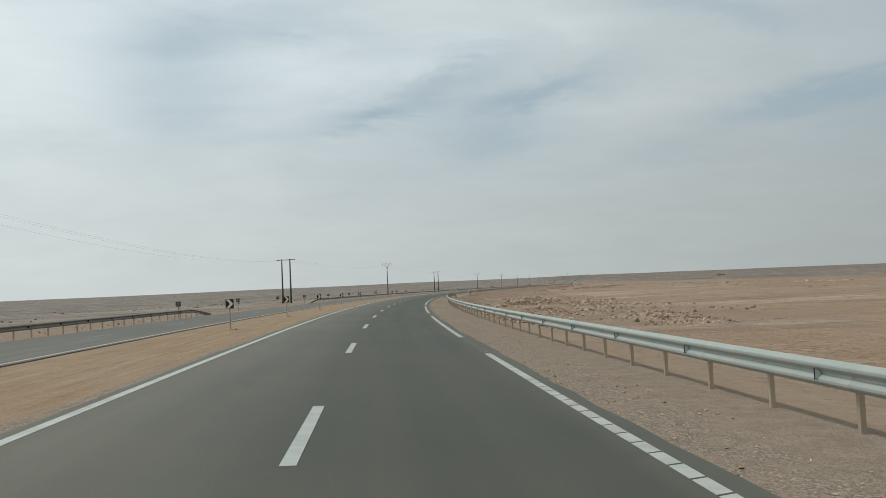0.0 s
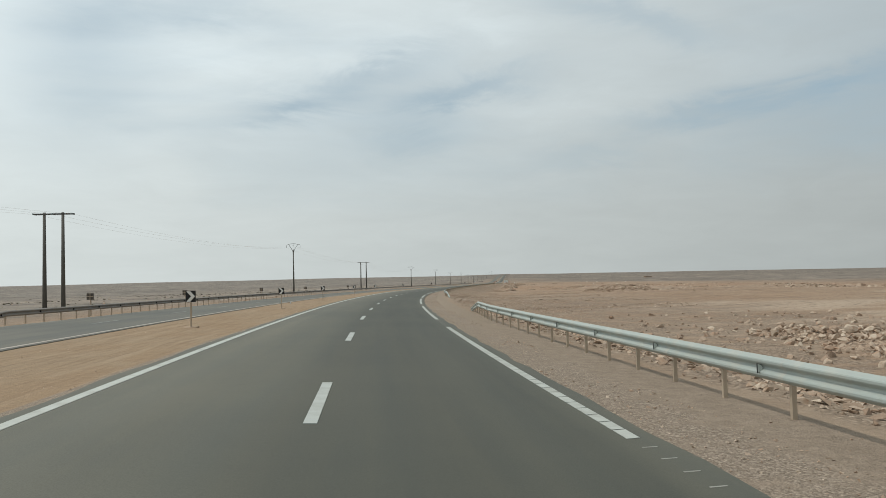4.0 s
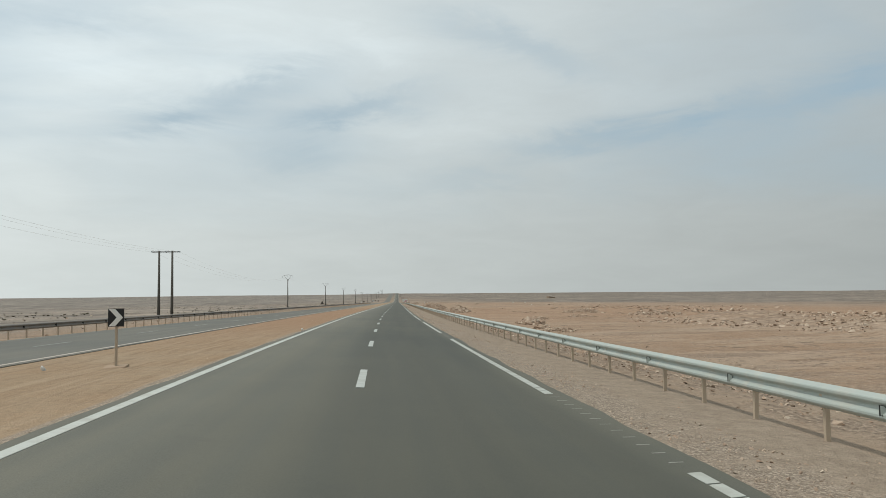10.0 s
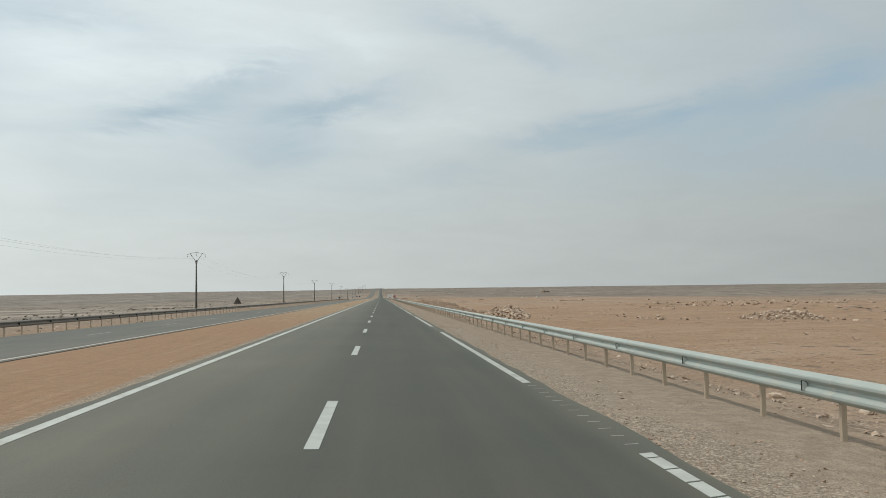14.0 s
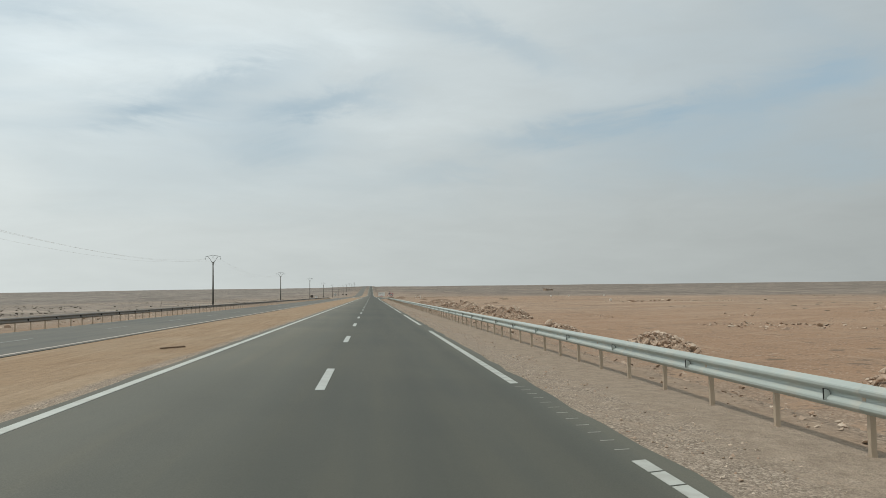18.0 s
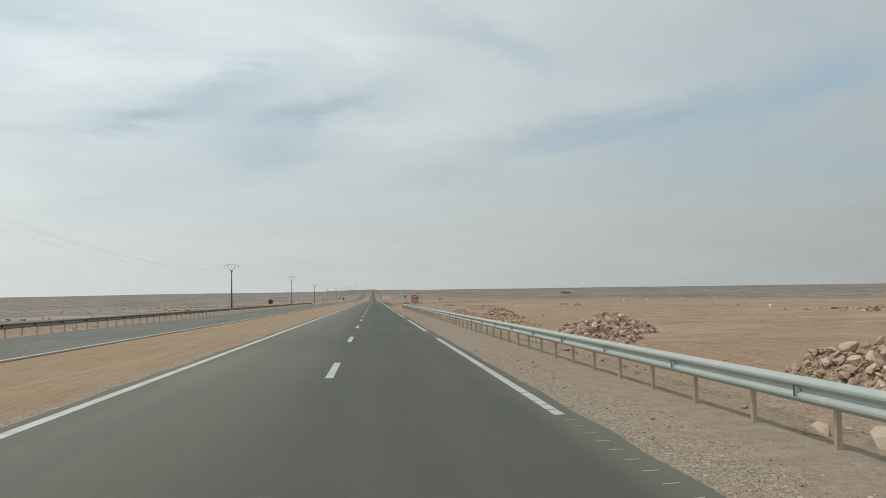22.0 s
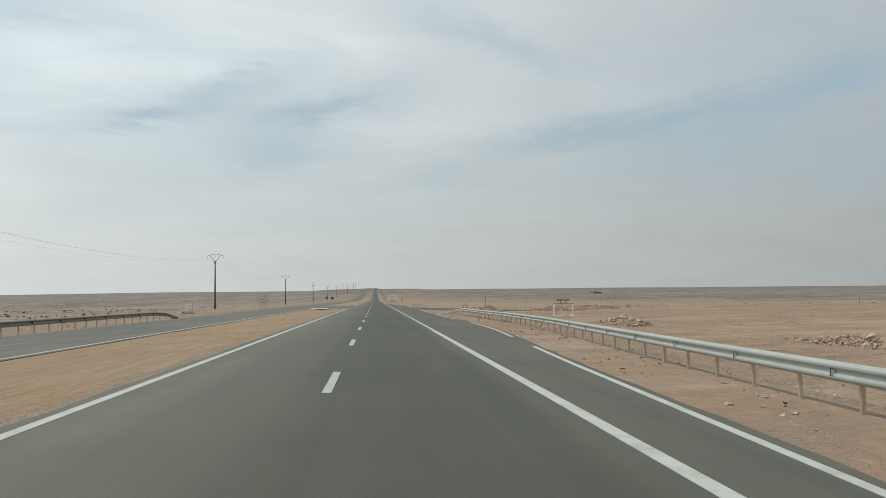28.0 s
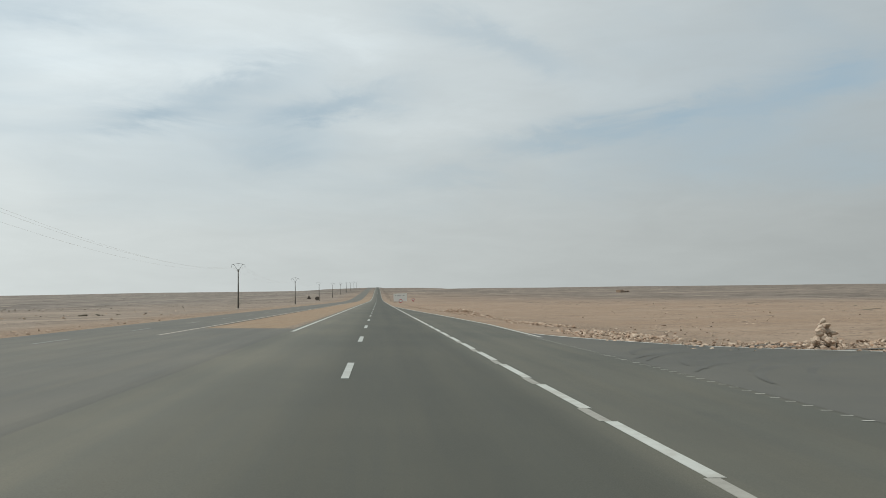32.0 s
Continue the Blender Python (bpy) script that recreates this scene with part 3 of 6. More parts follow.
def ground_z(s, d, x, y):
    """The desert: shoulder, embankment, plain."""
    s, d = np.asarray(s, float), np.asarray(d, float)
    edge = right_edge(s)
    deep = np.interp(s, [-100, 60, 150, 200, 265, 330, 430, 820, 900, 940, 980, 1100], [1.0, 1.3, 1.2, 0.75, 0.75, 1.5, 2.0, 2.0, 1.3, 0.75, 0.6, 1.6])
    c = fall(s)
    right = np.where(d < edge + 3.2, -c * d - 0.05, 0)
    z0 = -c * (edge + 3.2) - 0.05
    k = smooth(d, edge + 3.2, edge + 8.5)
    right = np.where(d >= edge + 3.2, z0 + (-deep - z0) * k, right)
    mid = np.interp(d, [-10.25, -8.7, -6.6, -4.6, -3.75], [-0.075, -0.02, -0.03, 0.04, 0.0]) + np.where(d > -4.6, c * 3.75 * (d + 4.6) / 0.85 - 0.06, 0)
    under = 0.009 * (d + 10) - 0.12
    left = np.interp(d, [-300, -60, -38, -26, -22, -19.1], [-1.6, -1.1, -0.6, -0.38, -0.22, -0.17])
    z = np.where(d > -3.75, right, np.where(d > -10.25, mid, np.where(d > -19.1, under, left)))
    # the sand comes up to the asphalt that crosses the median
    wm = np.clip((d + 10.36) / 6.36, 0, 1)
    flat = -0.053 * (1 - wm) + 4.0 * c * wm - 0.008
    kg = smooth(s, 934, 944) * (1 - smooth(s, 1001, 1012))
    z = np.where((d > -10.25) & (d < -3.75), z * (1 - kg) + flat * kg, z)
    gap = (s > 951) & (s < 990) & (d < -3) & (d > -11)
    z = np.where(gap, np.minimum(z, -0.13), z)
    # bed of the side road
    mouth = (d > 7.9) & (d < 150) & (s > np.interp(d - 8.15, SIDE_U, SIDE_NEAR) - 1.4) & (s < np.interp(d - 8.15, SIDE_U, SIDE_FAR) + 1.4)
    out_of = np.maximum(np.interp(d - 8.15, SIDE_U, SIDE_NEAR) - s, s - np.interp(d - 8.15, SIDE_U, SIDE_FAR))
    kb = (1 - smooth(out_of, 2.0, 9.0)) * smooth(d, 7.5, 9.5) * (1 - smooth(d, 140, 170))
    far = np.maximum(np.abs(d + 6) - 14, 0)
    plain = plain_z(s)
    w = smooth(np.abs(d), 50, 320)
    out = (level(s) + z) * (1 - w) + plain * w
    beyond = smooth(np.abs(d), 600, 2500)
    out = out - beyond * 5.0
    rough = smooth(far, 2, 45)
    # low stony banks out on the right
    front = bank_front(s)
    bank = smooth(s, 215, 260) * (1 - smooth(s, 400, 440)) * smooth(d, front - 2, front + 8) * (1 - smooth(d, front + 30, front + 60)) + 0.6 * smooth(s, 440, 470) * (1 - smooth(s, 560, 600)) * np.exp(-((d - 70) / 16.0) ** 2)
    out = out + bank * np.clip(0.25 + 0.9 * wobble(x, y, 9, 8), 0, 2) * 0.8
    out = out + rough * (0.13 * wobble(x, y, 5, 1) + 0.28 * wobble(x, y, 24, 2)) + smooth(far, 60, 600) * 1.1 * wobble(x, y, 190, 3) + smooth(far, 500, 2500) * 3.0 * wobble(x, y, 800, 4)
    out = out + np.where(d > edge + 3.0, 0.05 * smooth(d, edge + 3, edge + 7) * wobble(x, y, 1.6, 5), 0) + np.where((d < -4.3) & (d > -9.6), 0.025 * (1 - kg) * wobble(x, y, 1.4, 6), 0)
    side = side_z(s, d)
    out = out * (1 - kb) + (side - 0.02) * kb
    out = np.where(mouth & (out_of < -0.9), np.minimum(out, side - 0.08), out)
    return out


def spot(s, d, z=None, lift=0.0):
    """A place in the world, on the ground unless z (above the road's line) is given."""
    x, y = centre(s)
    th = heading(s)
    px, py = float(x + d * np.cos(th)), float(y - d * np.sin(th))
    pz = float(ground_z(s, d, px, py)) if z is None else float(level(s) + z)
    return Vector((px, py, pz + lift))


def facing(s):
    """Turn about z, in degrees, of a thing whose front (-y) looks back along the road."""
    return -math.degrees(float(heading(s)))


# ---- mesh tools ----
def mesh_of(name, verts, faces, mat, smooth_faces=False):
    me = bpy.data.meshes.new(name)
    me.from_pydata([tuple(v) for v in verts], [], [tuple(f) for f in faces])
    if smooth_faces:
        me.polygons.foreach_set("use_smooth", [True] * len(me.polygons))
    me.materials.append(mat)
    me.update()
    return me


def mesh_np(name, verts, quads, mat, smooth_faces=False):
    """A mesh from arrays; quads is (n, 3) or (n, 4)."""
    me = bpy.data.meshes.new(name)
    n, k = quads.shape
    me.vertices.add(len(verts))
    me.vertices.foreach_set("co", np.ascontiguousarray(verts, np.float32).ravel())
    me.loops.add(n * k)
    me.loops.foreach_set("vertex_index", np.ascontiguousarray(quads, np.int32).ravel())
    me.polygons.add(n)
    me.polygons.foreach_set("loop_start", np.arange(0, n * k, k, dtype=np.int32))
    me.polygons.foreach_set("use_smooth", np.full(n, bool(smooth_faces)))
    me.materials.append(mat)
    me.update(calc_edges=True)
    me.validate()
    return me


def bm_mesh(name, bm, mat, smooth_faces=False):
    me = bpy.data.meshes.new(name)
    bmesh.ops.recalc_face_normals(bm, faces=bm.faces)
    bm.to_mesh(me)
    bm.free()
    if smooth_faces:
        me.polygons.foreach_set("use_smooth", [True] * len(me.polygons))
    me.materials.append(mat)
    return me


def part(name, bm, mat, parent, label="", m=None, smooth_faces=False):
    me = bm if isinstance(bm, bpy.types.Mesh) else bm_mesh(name, bm, mat, smooth_faces)
    ob = new(name, me)
    ob.parent = parent
    if m is not None:
        ob.matrix_basis = m
    if label:
        tagged(ob, label)
    return ob


def empty(name, m, label, category, group="", kind=""):
    ob = new(name)
    ob.empty_display_size = 0.1
    ob.matrix_basis = m
    return tagged(ob, label, category, group, kind)


def box(bm, x0, x1, y0, y1, z0, z1, bevel=0.0):
    made = bmesh.ops.create_cube(bm, size=1.0)["verts"]
    for v in made:
        v.co = Vector(((x0 + x1) / 2 + v.co.x * (x1 - x0), (y0 + y1) / 2 + v.co.y * (y1 - y0), (z0 + z1) / 2 + v.co.z * (z1 - z0)))
    if bevel:
        edges = list({e for v in made for e in v.link_edges})
        bmesh.ops.bevel(bm, geom=edges, offset=bevel, segments=1, affect="EDGES")
    return bm


def rod(bm, a, b, r0, r1=None, sides=10, caps=True):
    a, b = Vector(a), Vector(b)
    r1 = r0 if r1 is None else r1
    turn = (b - a).to_track_quat("Z", "Y").to_matrix()
    rings = []
    for p, r in ((a, r0), (b, r1)):
        rings.append([bm.verts.new(p + turn @ Vector((r * math.cos(2 * math.pi * i / sides), r * math.sin(2 * math.pi * i / sides), 0))) for i in range(sides)])
    for i in range(sides):
        bm.faces.new((rings[0][i], rings[0][(i + 1) % sides], rings[1][(i + 1) % sides], rings[1][i]))
    if caps:
        bm.faces.new(rings[0][::-1])
        bm.faces.new(rings[1])
    return bm


def slab(bm, outline, y0, y1):
    """A plate: a flat outline in x and z, between y0 (front) and y1."""
    front = [bm.verts.new((x, y0, z)) for x, z in outline]
    rear = [bm.verts.new((x, y1, z)) for x, z in outline]
    bm.faces.new(front)
    bm.faces.new(rear[::-1])
    for i in range(len(outline)):
        j = (i + 1) % len(outline)
        bm.faces.new((front[j], front[i], rear[i], rear[j]))
    return bm


def ring(bm, r0, r1, y0, y1, z, sides=48):
    """A flat ring round the y axis."""
    loops = []
    for r, y in ((r0, y0), (r1, y0), (r1, y1), (r0, y1)):
        loops.append([bm.verts.new((r * math.cos(2 * math.pi * i / sides), y, z + r * math.sin(2 * math.pi * i / sides))) for i in range(sides)])
    for a in range(4):
        b = (a + 1) % 4
        for i in range(sides):
            j = (i + 1) % sides
            bm.faces.new((loops[a][i], loops[a][j], loops[b][j], loops[b][i]))
    return bm


def round_outline(r, z, sides=48):
    return [(r * math.cos(2 * math.pi * i / sides), z + r * math.sin(2 * math.pi * i / sides)) for i in range(sides)]


def triangle_outline(side, z, r=0.06, up=True):
    """A triangle with rounded corners, centred on z."""
    h = side * math.sqrt(3) / 2
    pts, sgn = [], 1 if up else -1
    corners = [(0, h * 2 / 3), (-side / 2, -h / 3), (side / 2, -h / 3)]
    for i, (cx, cz) in enumerate(corners):
        k = 1 - 2 * r / (h * 2 / 3)
        ang = math.atan2(cz, cx)
        for j in range(-3, 4):
            a = ang + j * radians(20)
            pts.append((cx * k + r * math.cos(a), z + sgn * (cz * k + r * math.sin(a))))
    return pts if up else pts[::-1]


def join_copies(name, template, faces, m4, mat, smooth_faces=False):
    """One mesh of many copies: template (v, 3), faces (f, k), transforms (n, 4, 4)."""
    n, v = len(m4), len(template)
    co = np.einsum("nij,vj->nvi", m4[:, :3, :3], template) + m4[:, None, :3, 3]
    idx = (faces[None] + (np.arange(n) * v)[:, None, None]).reshape(-1, faces.shape[1])
    return mesh_np(name, co.reshape(-1, 3), idx, mat, smooth_faces)


def turns(n, rng, tilt=math.pi):
    """Random turn matrices."""
    a, b, c = rng.uniform(0, 2 * math.pi, n), rng.uniform(-tilt, tilt, n), rng.uniform(-tilt, tilt, n)
    z, o = np.zeros(n), np.ones(n)
    rz = np.stack([np.cos(a), -np.sin(a), z, np.sin(a), np.cos(a), z, z, z, o], -1).reshape(n, 3, 3)
    rx = np.stack([o, z, z, z, np.cos(b), -np.sin(b), z, np.sin(b), np.cos(b)], -1).reshape(n, 3, 3)
    ry = np.stack([np.cos(c), z, np.sin(c), z, o, z, -np.sin(c), z, np.cos(c)], -1).reshape(n, 3, 3)
    return rz @ rx @ ry


def rock_template(corners, seed, boxy=0.5):
    """A broken stone: the hull of a few random corners, so that it is all flat faces and sharp edges."""
    rng = random.Random(seed)
    bm = bmesh.new()
    for _ in range(corners):
        v = Vector((rng.gauss(0, 1), rng.gauss(0, 1), rng.gauss(0, 1))).normalized()
        cube = v / max(abs(v.x), abs(v.y), abs(v.z))
        v = v.lerp(cube, boxy) * rng.uniform(0.8, 1.0)
        bm.verts.new((v.x, v.y * 0.85, v.z * 0.7))
    made = bmesh.ops.convex_hull(bm, input=bm.verts)
    loose = [v for v in bm.verts if not v.link_faces]
    bmesh.ops.delete(bm, geom=loose, context="VERTS")
    bmesh.ops.triangulate(bm, faces=bm.faces)
    bmesh.ops.recalc_face_normals(bm, faces=bm.faces)
    bm.verts.index_update()
    vs = np.array([v.co[:] for v in bm.verts])
    fs = np.array([[v.index for v in f.verts] for f in bm.faces])
    bm.free()
    return vs, fs


def boulder_template(seed):
    """A worn block: a ball cut flat on several sides, its skin uneven."""
    rng = random.Random(seed)
    bm = bmesh.new()
    bmesh.ops.create_icosphere(bm, subdivisions=2, radius=1.0)
    cuts = [(Vector((rng.gauss(0, 1), rng.gauss(0, 1), rng.gauss(0, 0.8))).normalized(), rng.uniform(0.45, 0.68)) for _ in range(15)]
    for v in bm.verts:
        co = v.co * (1 + 0.16 * noise.noise(v.co * 1.7 + Vector((seed, 0, 0))))
        for nrm, far in cuts:
            over = co.dot(nrm) - far
            if over > 0:
                co = co - nrm * over
        v.co = co * (1 + 0.1 * noise.noise(co * 6 + Vector((0, seed, 0)))) * 1.35
        v.co.z *= 0.85
    bmesh.ops.triangulate(bm, faces=bm.faces)
    bm.verts.index_update()
    vs, fs = np.array([v.co[:] for v in bm.verts]), np.array([[v.index for v in f.verts] for f in bm.faces])
    bm.free()
    return vs, fs


BOULDERS = [boulder_template(k + 1) for k in range(5)]
STONES = [rock_template(14 + k, k + 3, 0.45) for k in range(8)]
GRIT = [rock_template(6, k + 70, 0.2) for k in range(4)]
PEBBLES = [rock_template(8, k + 40, 0.3) for k in range(5)]


def stone_mesh(name, where, sizes, seed, fine=True):
    """Many stones in one mesh; where is (n, 3)."""
    rng = np.random.RandomState(seed)
    n = len(where)
    co, fa, base = [], [], 0
    shapes = STONES + PEBBLES + BOULDERS if fine else GRIT if n and sizes.max() < 0.06 else PEBBLES
    kinds = rng.randint(0, len(shapes), n)
    if fine:
        a, b = len(STONES), len(PEBBLES)
        kinds = np.where((sizes > 0.24) | (n < 3), a + b + kinds % len(BOULDERS), np.where(sizes > 0.1, kinds % a, a + kinds % b))
    for k, (vs, fs) in enumerate(shapes):
        sel = np.where(kinds == k)[0]
        if not len(sel):
            continue
        m = turns(len(sel), rng, 0.9 if fine else 0.5) * (sizes[sel] * 1.0)[:, None, None]
        sq = np.stack([rng.uniform(0.8, 1.35, len(sel)), rng.uniform(0.65, 1.1, len(sel)), rng.uniform(0.45, 1.0, len(sel))], -1)
        c = np.einsum("nij,vj,nj->nvi", m, vs, sq) + where[sel][:, None]
        co.append(c.reshape(-1, 3))
        fa.append((fs[None] + (np.arange(len(sel)) * len(vs))[:, None, None]).reshape(-1, 3) + base)
        base += len(sel) * len(vs)
    return mesh_np(name, np.concatenate(co), np.concatenate(fa), ROCK)


# ---- the ground ----
def build_ground():
    ss = np.concatenate([-90 - 4 * (1.16 ** np.arange(30, 0, -1) - 1) / 0.16, np.arange(-90, 1060, 2.2), 1060 + 3 * (1.055 ** np.arange(0, 78) - 1) / 0.055])
    ss = ss[ss < 4900]
    near = np.concatenate([np.arange(-30, -4.8, 0.9), np.arange(-4.6, -3.2, 0.28), np.arange(-2.5, 3.3, 2.0), np.arange(3.4, 14, 0.55), np.arange(14.6, 40, 1.2)])
    outer = 40 + 1.6 * (1.085 ** np.arange(1, 66) - 1) / 0.085
    outer = outer[outer < 4800]
    dd = np.concatenate([-(outer - 9)[::-1], near, outer])
    S, D = np.meshgrid(ss, dd, indexing="ij")
    nx, ny = math.cos(TH_END), -math.sin(TH_END)
    cx, cy = centre(S)
    X, Y = cx + D * nx, cy + D * ny
    off = heading(S) - TH_END
    s2, d2 = S + D * np.sin(off) * (np.abs(D) < 150), D * np.cos(off)
    Z = ground_z(s2, d2, X, Y)
    n, k = S.shape
    idx = np.arange(n * k).reshape(n, k)
    quads = np.stack([idx[:-1, :-1], idx[:-1, 1:], idx[1:, 1:], idx[1:, :-1]], -1).reshape(-1, 4)
    me = mesh_np("ground", np.stack([X, Y, Z], -1).reshape(-1, 3), quads, GROUND, True)
    edge = right_edge(s2)
    dist = np.abs(D) + np.maximum(S - 1000, 0) * 0.4
    masks = {
        "gravel": smooth(d2, 2, 4) * (1 - smooth(d2, edge + 2.1, edge + 3.6)) * (1 - 0.6 * smooth(s2, 690, 780)) * (1 - 0.15 * (1 - smooth(s2, 120, 175))) + 0.85 * smooth(-d2, 3.4, 3.6) * (1 - smooth(-d2, 4.0, 4.9)),
        "median": smooth(-d2, 3.9, 4.7) * (1 - smooth(-d2, 18.5, 20.5)) + 0.25 * smooth(d2, 15, 22) * (1 - smooth(d2, 45, 70)),
        "plain": 0.4 * smooth(-d2, 19.5, 22) + 0.6 * smooth(-d2, 22, 45),
        # how much of the haze-greyed colours shows
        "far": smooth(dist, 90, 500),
        "wild": smooth(d2, edge + 3.0, edge + 5.0) + smooth(-d2, 20, 23),
        "bank": smooth(d2, bank_front(s2) - 1, bank_front(s2) + 4) * (1 - smooth(d2, bank_front(s2) + 35, bank_front(s2) + 60)) * smooth(s2, 215, 250) * (1 - smooth(s2, 415, 445)),
        "across": d2,
        "rust": smooth(s2, 300, 350) * (1 - smooth(s2, 440, 500)),
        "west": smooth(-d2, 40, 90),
        "beside": smooth(d2, edge + 1.8, edge + 3.4) * (1 - smooth(d2, edge + 5, edge + 13)),
        "early": (1 - smooth(s2, 150, 240)) * smooth(d2, 14, 24),
        "red": smooth(s2, 370, 450) * (1 - smooth(s2, 620, 720)) * smooth(d2, 10, 16),
        "pale": smooth(s2, 900, 1000),
        "verge": smooth(d2, edge + 0.5, edge + 2.0),
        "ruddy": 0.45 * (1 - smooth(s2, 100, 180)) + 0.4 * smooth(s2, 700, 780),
        "stony": smooth(s2, 28, 42) * smooth(d2, edge + 2.9, edge + 3.6) * (1 - smooth(d2, edge + 7, edge + 16) * (1 - 0.9 * (1 - smooth(s2, 205, 260)) * (1 - smooth(d2, 24, 38)))) + 0.8 * smooth(-d2, 19.8, 20.6) * (1 - smooth(-d2, 26, 38)),
    }
    for name, val in masks.items():
        at = me.attributes.new(name, "FLOAT", "POINT")
        at.data.foreach_set("value", np.ascontiguousarray(val, np.float32).ravel())
    return tagged(new("ground", me), "sandy stony desert ground with gravel shoulders", "ground", kind="structure")


build_ground()


def strip(name, s_list, d_in, d_out, z_of, mat, thick=0.12, lift=0.0, cuts=6, ragged=0.0, seed=3):
    """A paved strip with depth, from d_in(s) to d_out(s)."""
    rng = np.random.RandomState(seed)
    s = np.asarray(s_list, float)
    a, b = d_in(s) + ragged * rng.uniform(-1, 1, len(s)), d_out(s) + ragged * rng.uniform(-1, 1, len(s))
    f = np.linspace(0, 1, cuts + 1)
    D = a[:, None] * (1 - f) + b[:, None] * f
    S = np.repeat(s[:, None], cuts + 1, 1)
    cx, cy = centre(S)
    th = heading(S)
    X, Y, Z = cx + D * np.cos(th), cy - D * np.sin(th), z_of(S, D) + lift
    top = np.stack([X, Y, Z], -1)
    low_a, low_b = top[:, :1] - [0, 0, thick], top[:, -1:] - [0, 0, thick]
    grid = np.concatenate([low_a, top, low_b], 1)
    n, k = grid.shape[:2]
    idx = np.arange(n * k).reshape(n, k)
    quads = np.stack([idx[:-1, :-1], idx[:-1, 1:], idx[1:, 1:], idx[1:, :-1]], -1).reshape(-1, 4)
    me = mesh_np(name, grid.reshape(-1, 3), quads, mat)
    at = me.attributes.new("across", "FLOAT", "POINT")
    at.data.foreach_set("value", np.ascontiguousarray(np.concatenate([D[:, :1], D, D[:, -1:]], 1), np.float32).ravel())
    rim = np.minimum(D - a[:, None], b[:, None] - D)
    at = me.attributes.new("rim", "FLOAT", "POINT")
    at.data.foreach_set("value", np.ascontiguousarray(np.concatenate([rim[:, :1], rim, rim[:, -1:]], 1), np.float32).ravel())
    return me


ROAD_S = np.concatenate([np.arange(-900, -85, 25.0), np.arange(-85, 1200, 1.5), np.arange(1200, 2600, 12)])
road = tagged(new("road", strip("road", ROAD_S, lambda s: np.full_like(s, -3.76), right_edge, road_z, ASPHALT, ragged=0.06)),
              "grey asphalt carriageway with two lanes", "road", kind="structure")
tagged(new("road_opposite", strip("road_opposite", ROAD_S, lambda s: np.full_like(s, -19.0), lambda s: np.full_like(s, -10.25), left_z, ASPHALT_OLD, ragged=0.04, seed=5)),
                   "grey asphalt carriageway beyond the sandy median", "road", kind="structure")


def median_gap():
    """Asphalt that joins both carriageways at the junction."""
    s = np.arange(946, 1000.1, 1.5)
    row = np.array([-10.36, -9.2, -8.0, -6.8, -5.6, -4.6, -4.0, -3.76, -3.5])
    f = (row + 10.36) / 6.86
    # ends cut round the sand
    lo = 946 + 5.0 * (1 - np.sin(f * math.pi)) * 0.6
    hi = 1000 - 9.0 * f
    S = lo[None] + (hi - lo)[None] * np.linspace(0, 1, len(s))[:, None]
    D = np.repeat(row[None], len(s), 0)
    cx, cy = centre(S)
    th = heading(S)
    w = np.clip((D + 10.36) / 6.36, 0, 1)
    Z = np.where(D > -4.1, road_z(S, D), left_z(S, -10.3) * (1 - w) + road_z(S, -4.0) * w) + np.where(D > -3.6, -0.012, 0.005)
    top = np.stack([cx + D * np.cos(th), cy - D * np.sin(th), Z], -1)
    n, k = top.shape[:2]
    idx = np.arange(n * k).reshape(n, k)
    quads = np.stack([idx[:-1, :-1], idx[:-1, 1:], idx[1:, 1:], idx[1:, :-1]], -1).reshape(-1, 4)
    me = mesh_np("median_crossing", top.reshape(-1, 3), quads, ASPHALT_OLD)
    at = me.attributes.new("across", "FLOAT", "POINT")
    at.data.foreach_set("value", np.ascontiguousarray(D, np.float32).ravel())
    at = me.attributes.new("rim", "FLOAT", "POINT")
    at.data.foreach_set("value", np.ascontiguousarray(np.abs(D + 3.9) * 0.7, np.float32).ravel())
    return tagged(new("road_crossing", me), "asphalt opening through the sandy median", "road", kind="structure")


median_gap()


def side_road_point(u, w):
    """u metres along the side road from the main road's edge, w across (0 near edge, 1 far edge)."""
    near_s, far_s = np.interp(u, SIDE_U, SIDE_NEAR), np.interp(u, SIDE_U, SIDE_FAR)
    d = 8.15 + u
    return near_s * (1 - w) + far_s * w, d


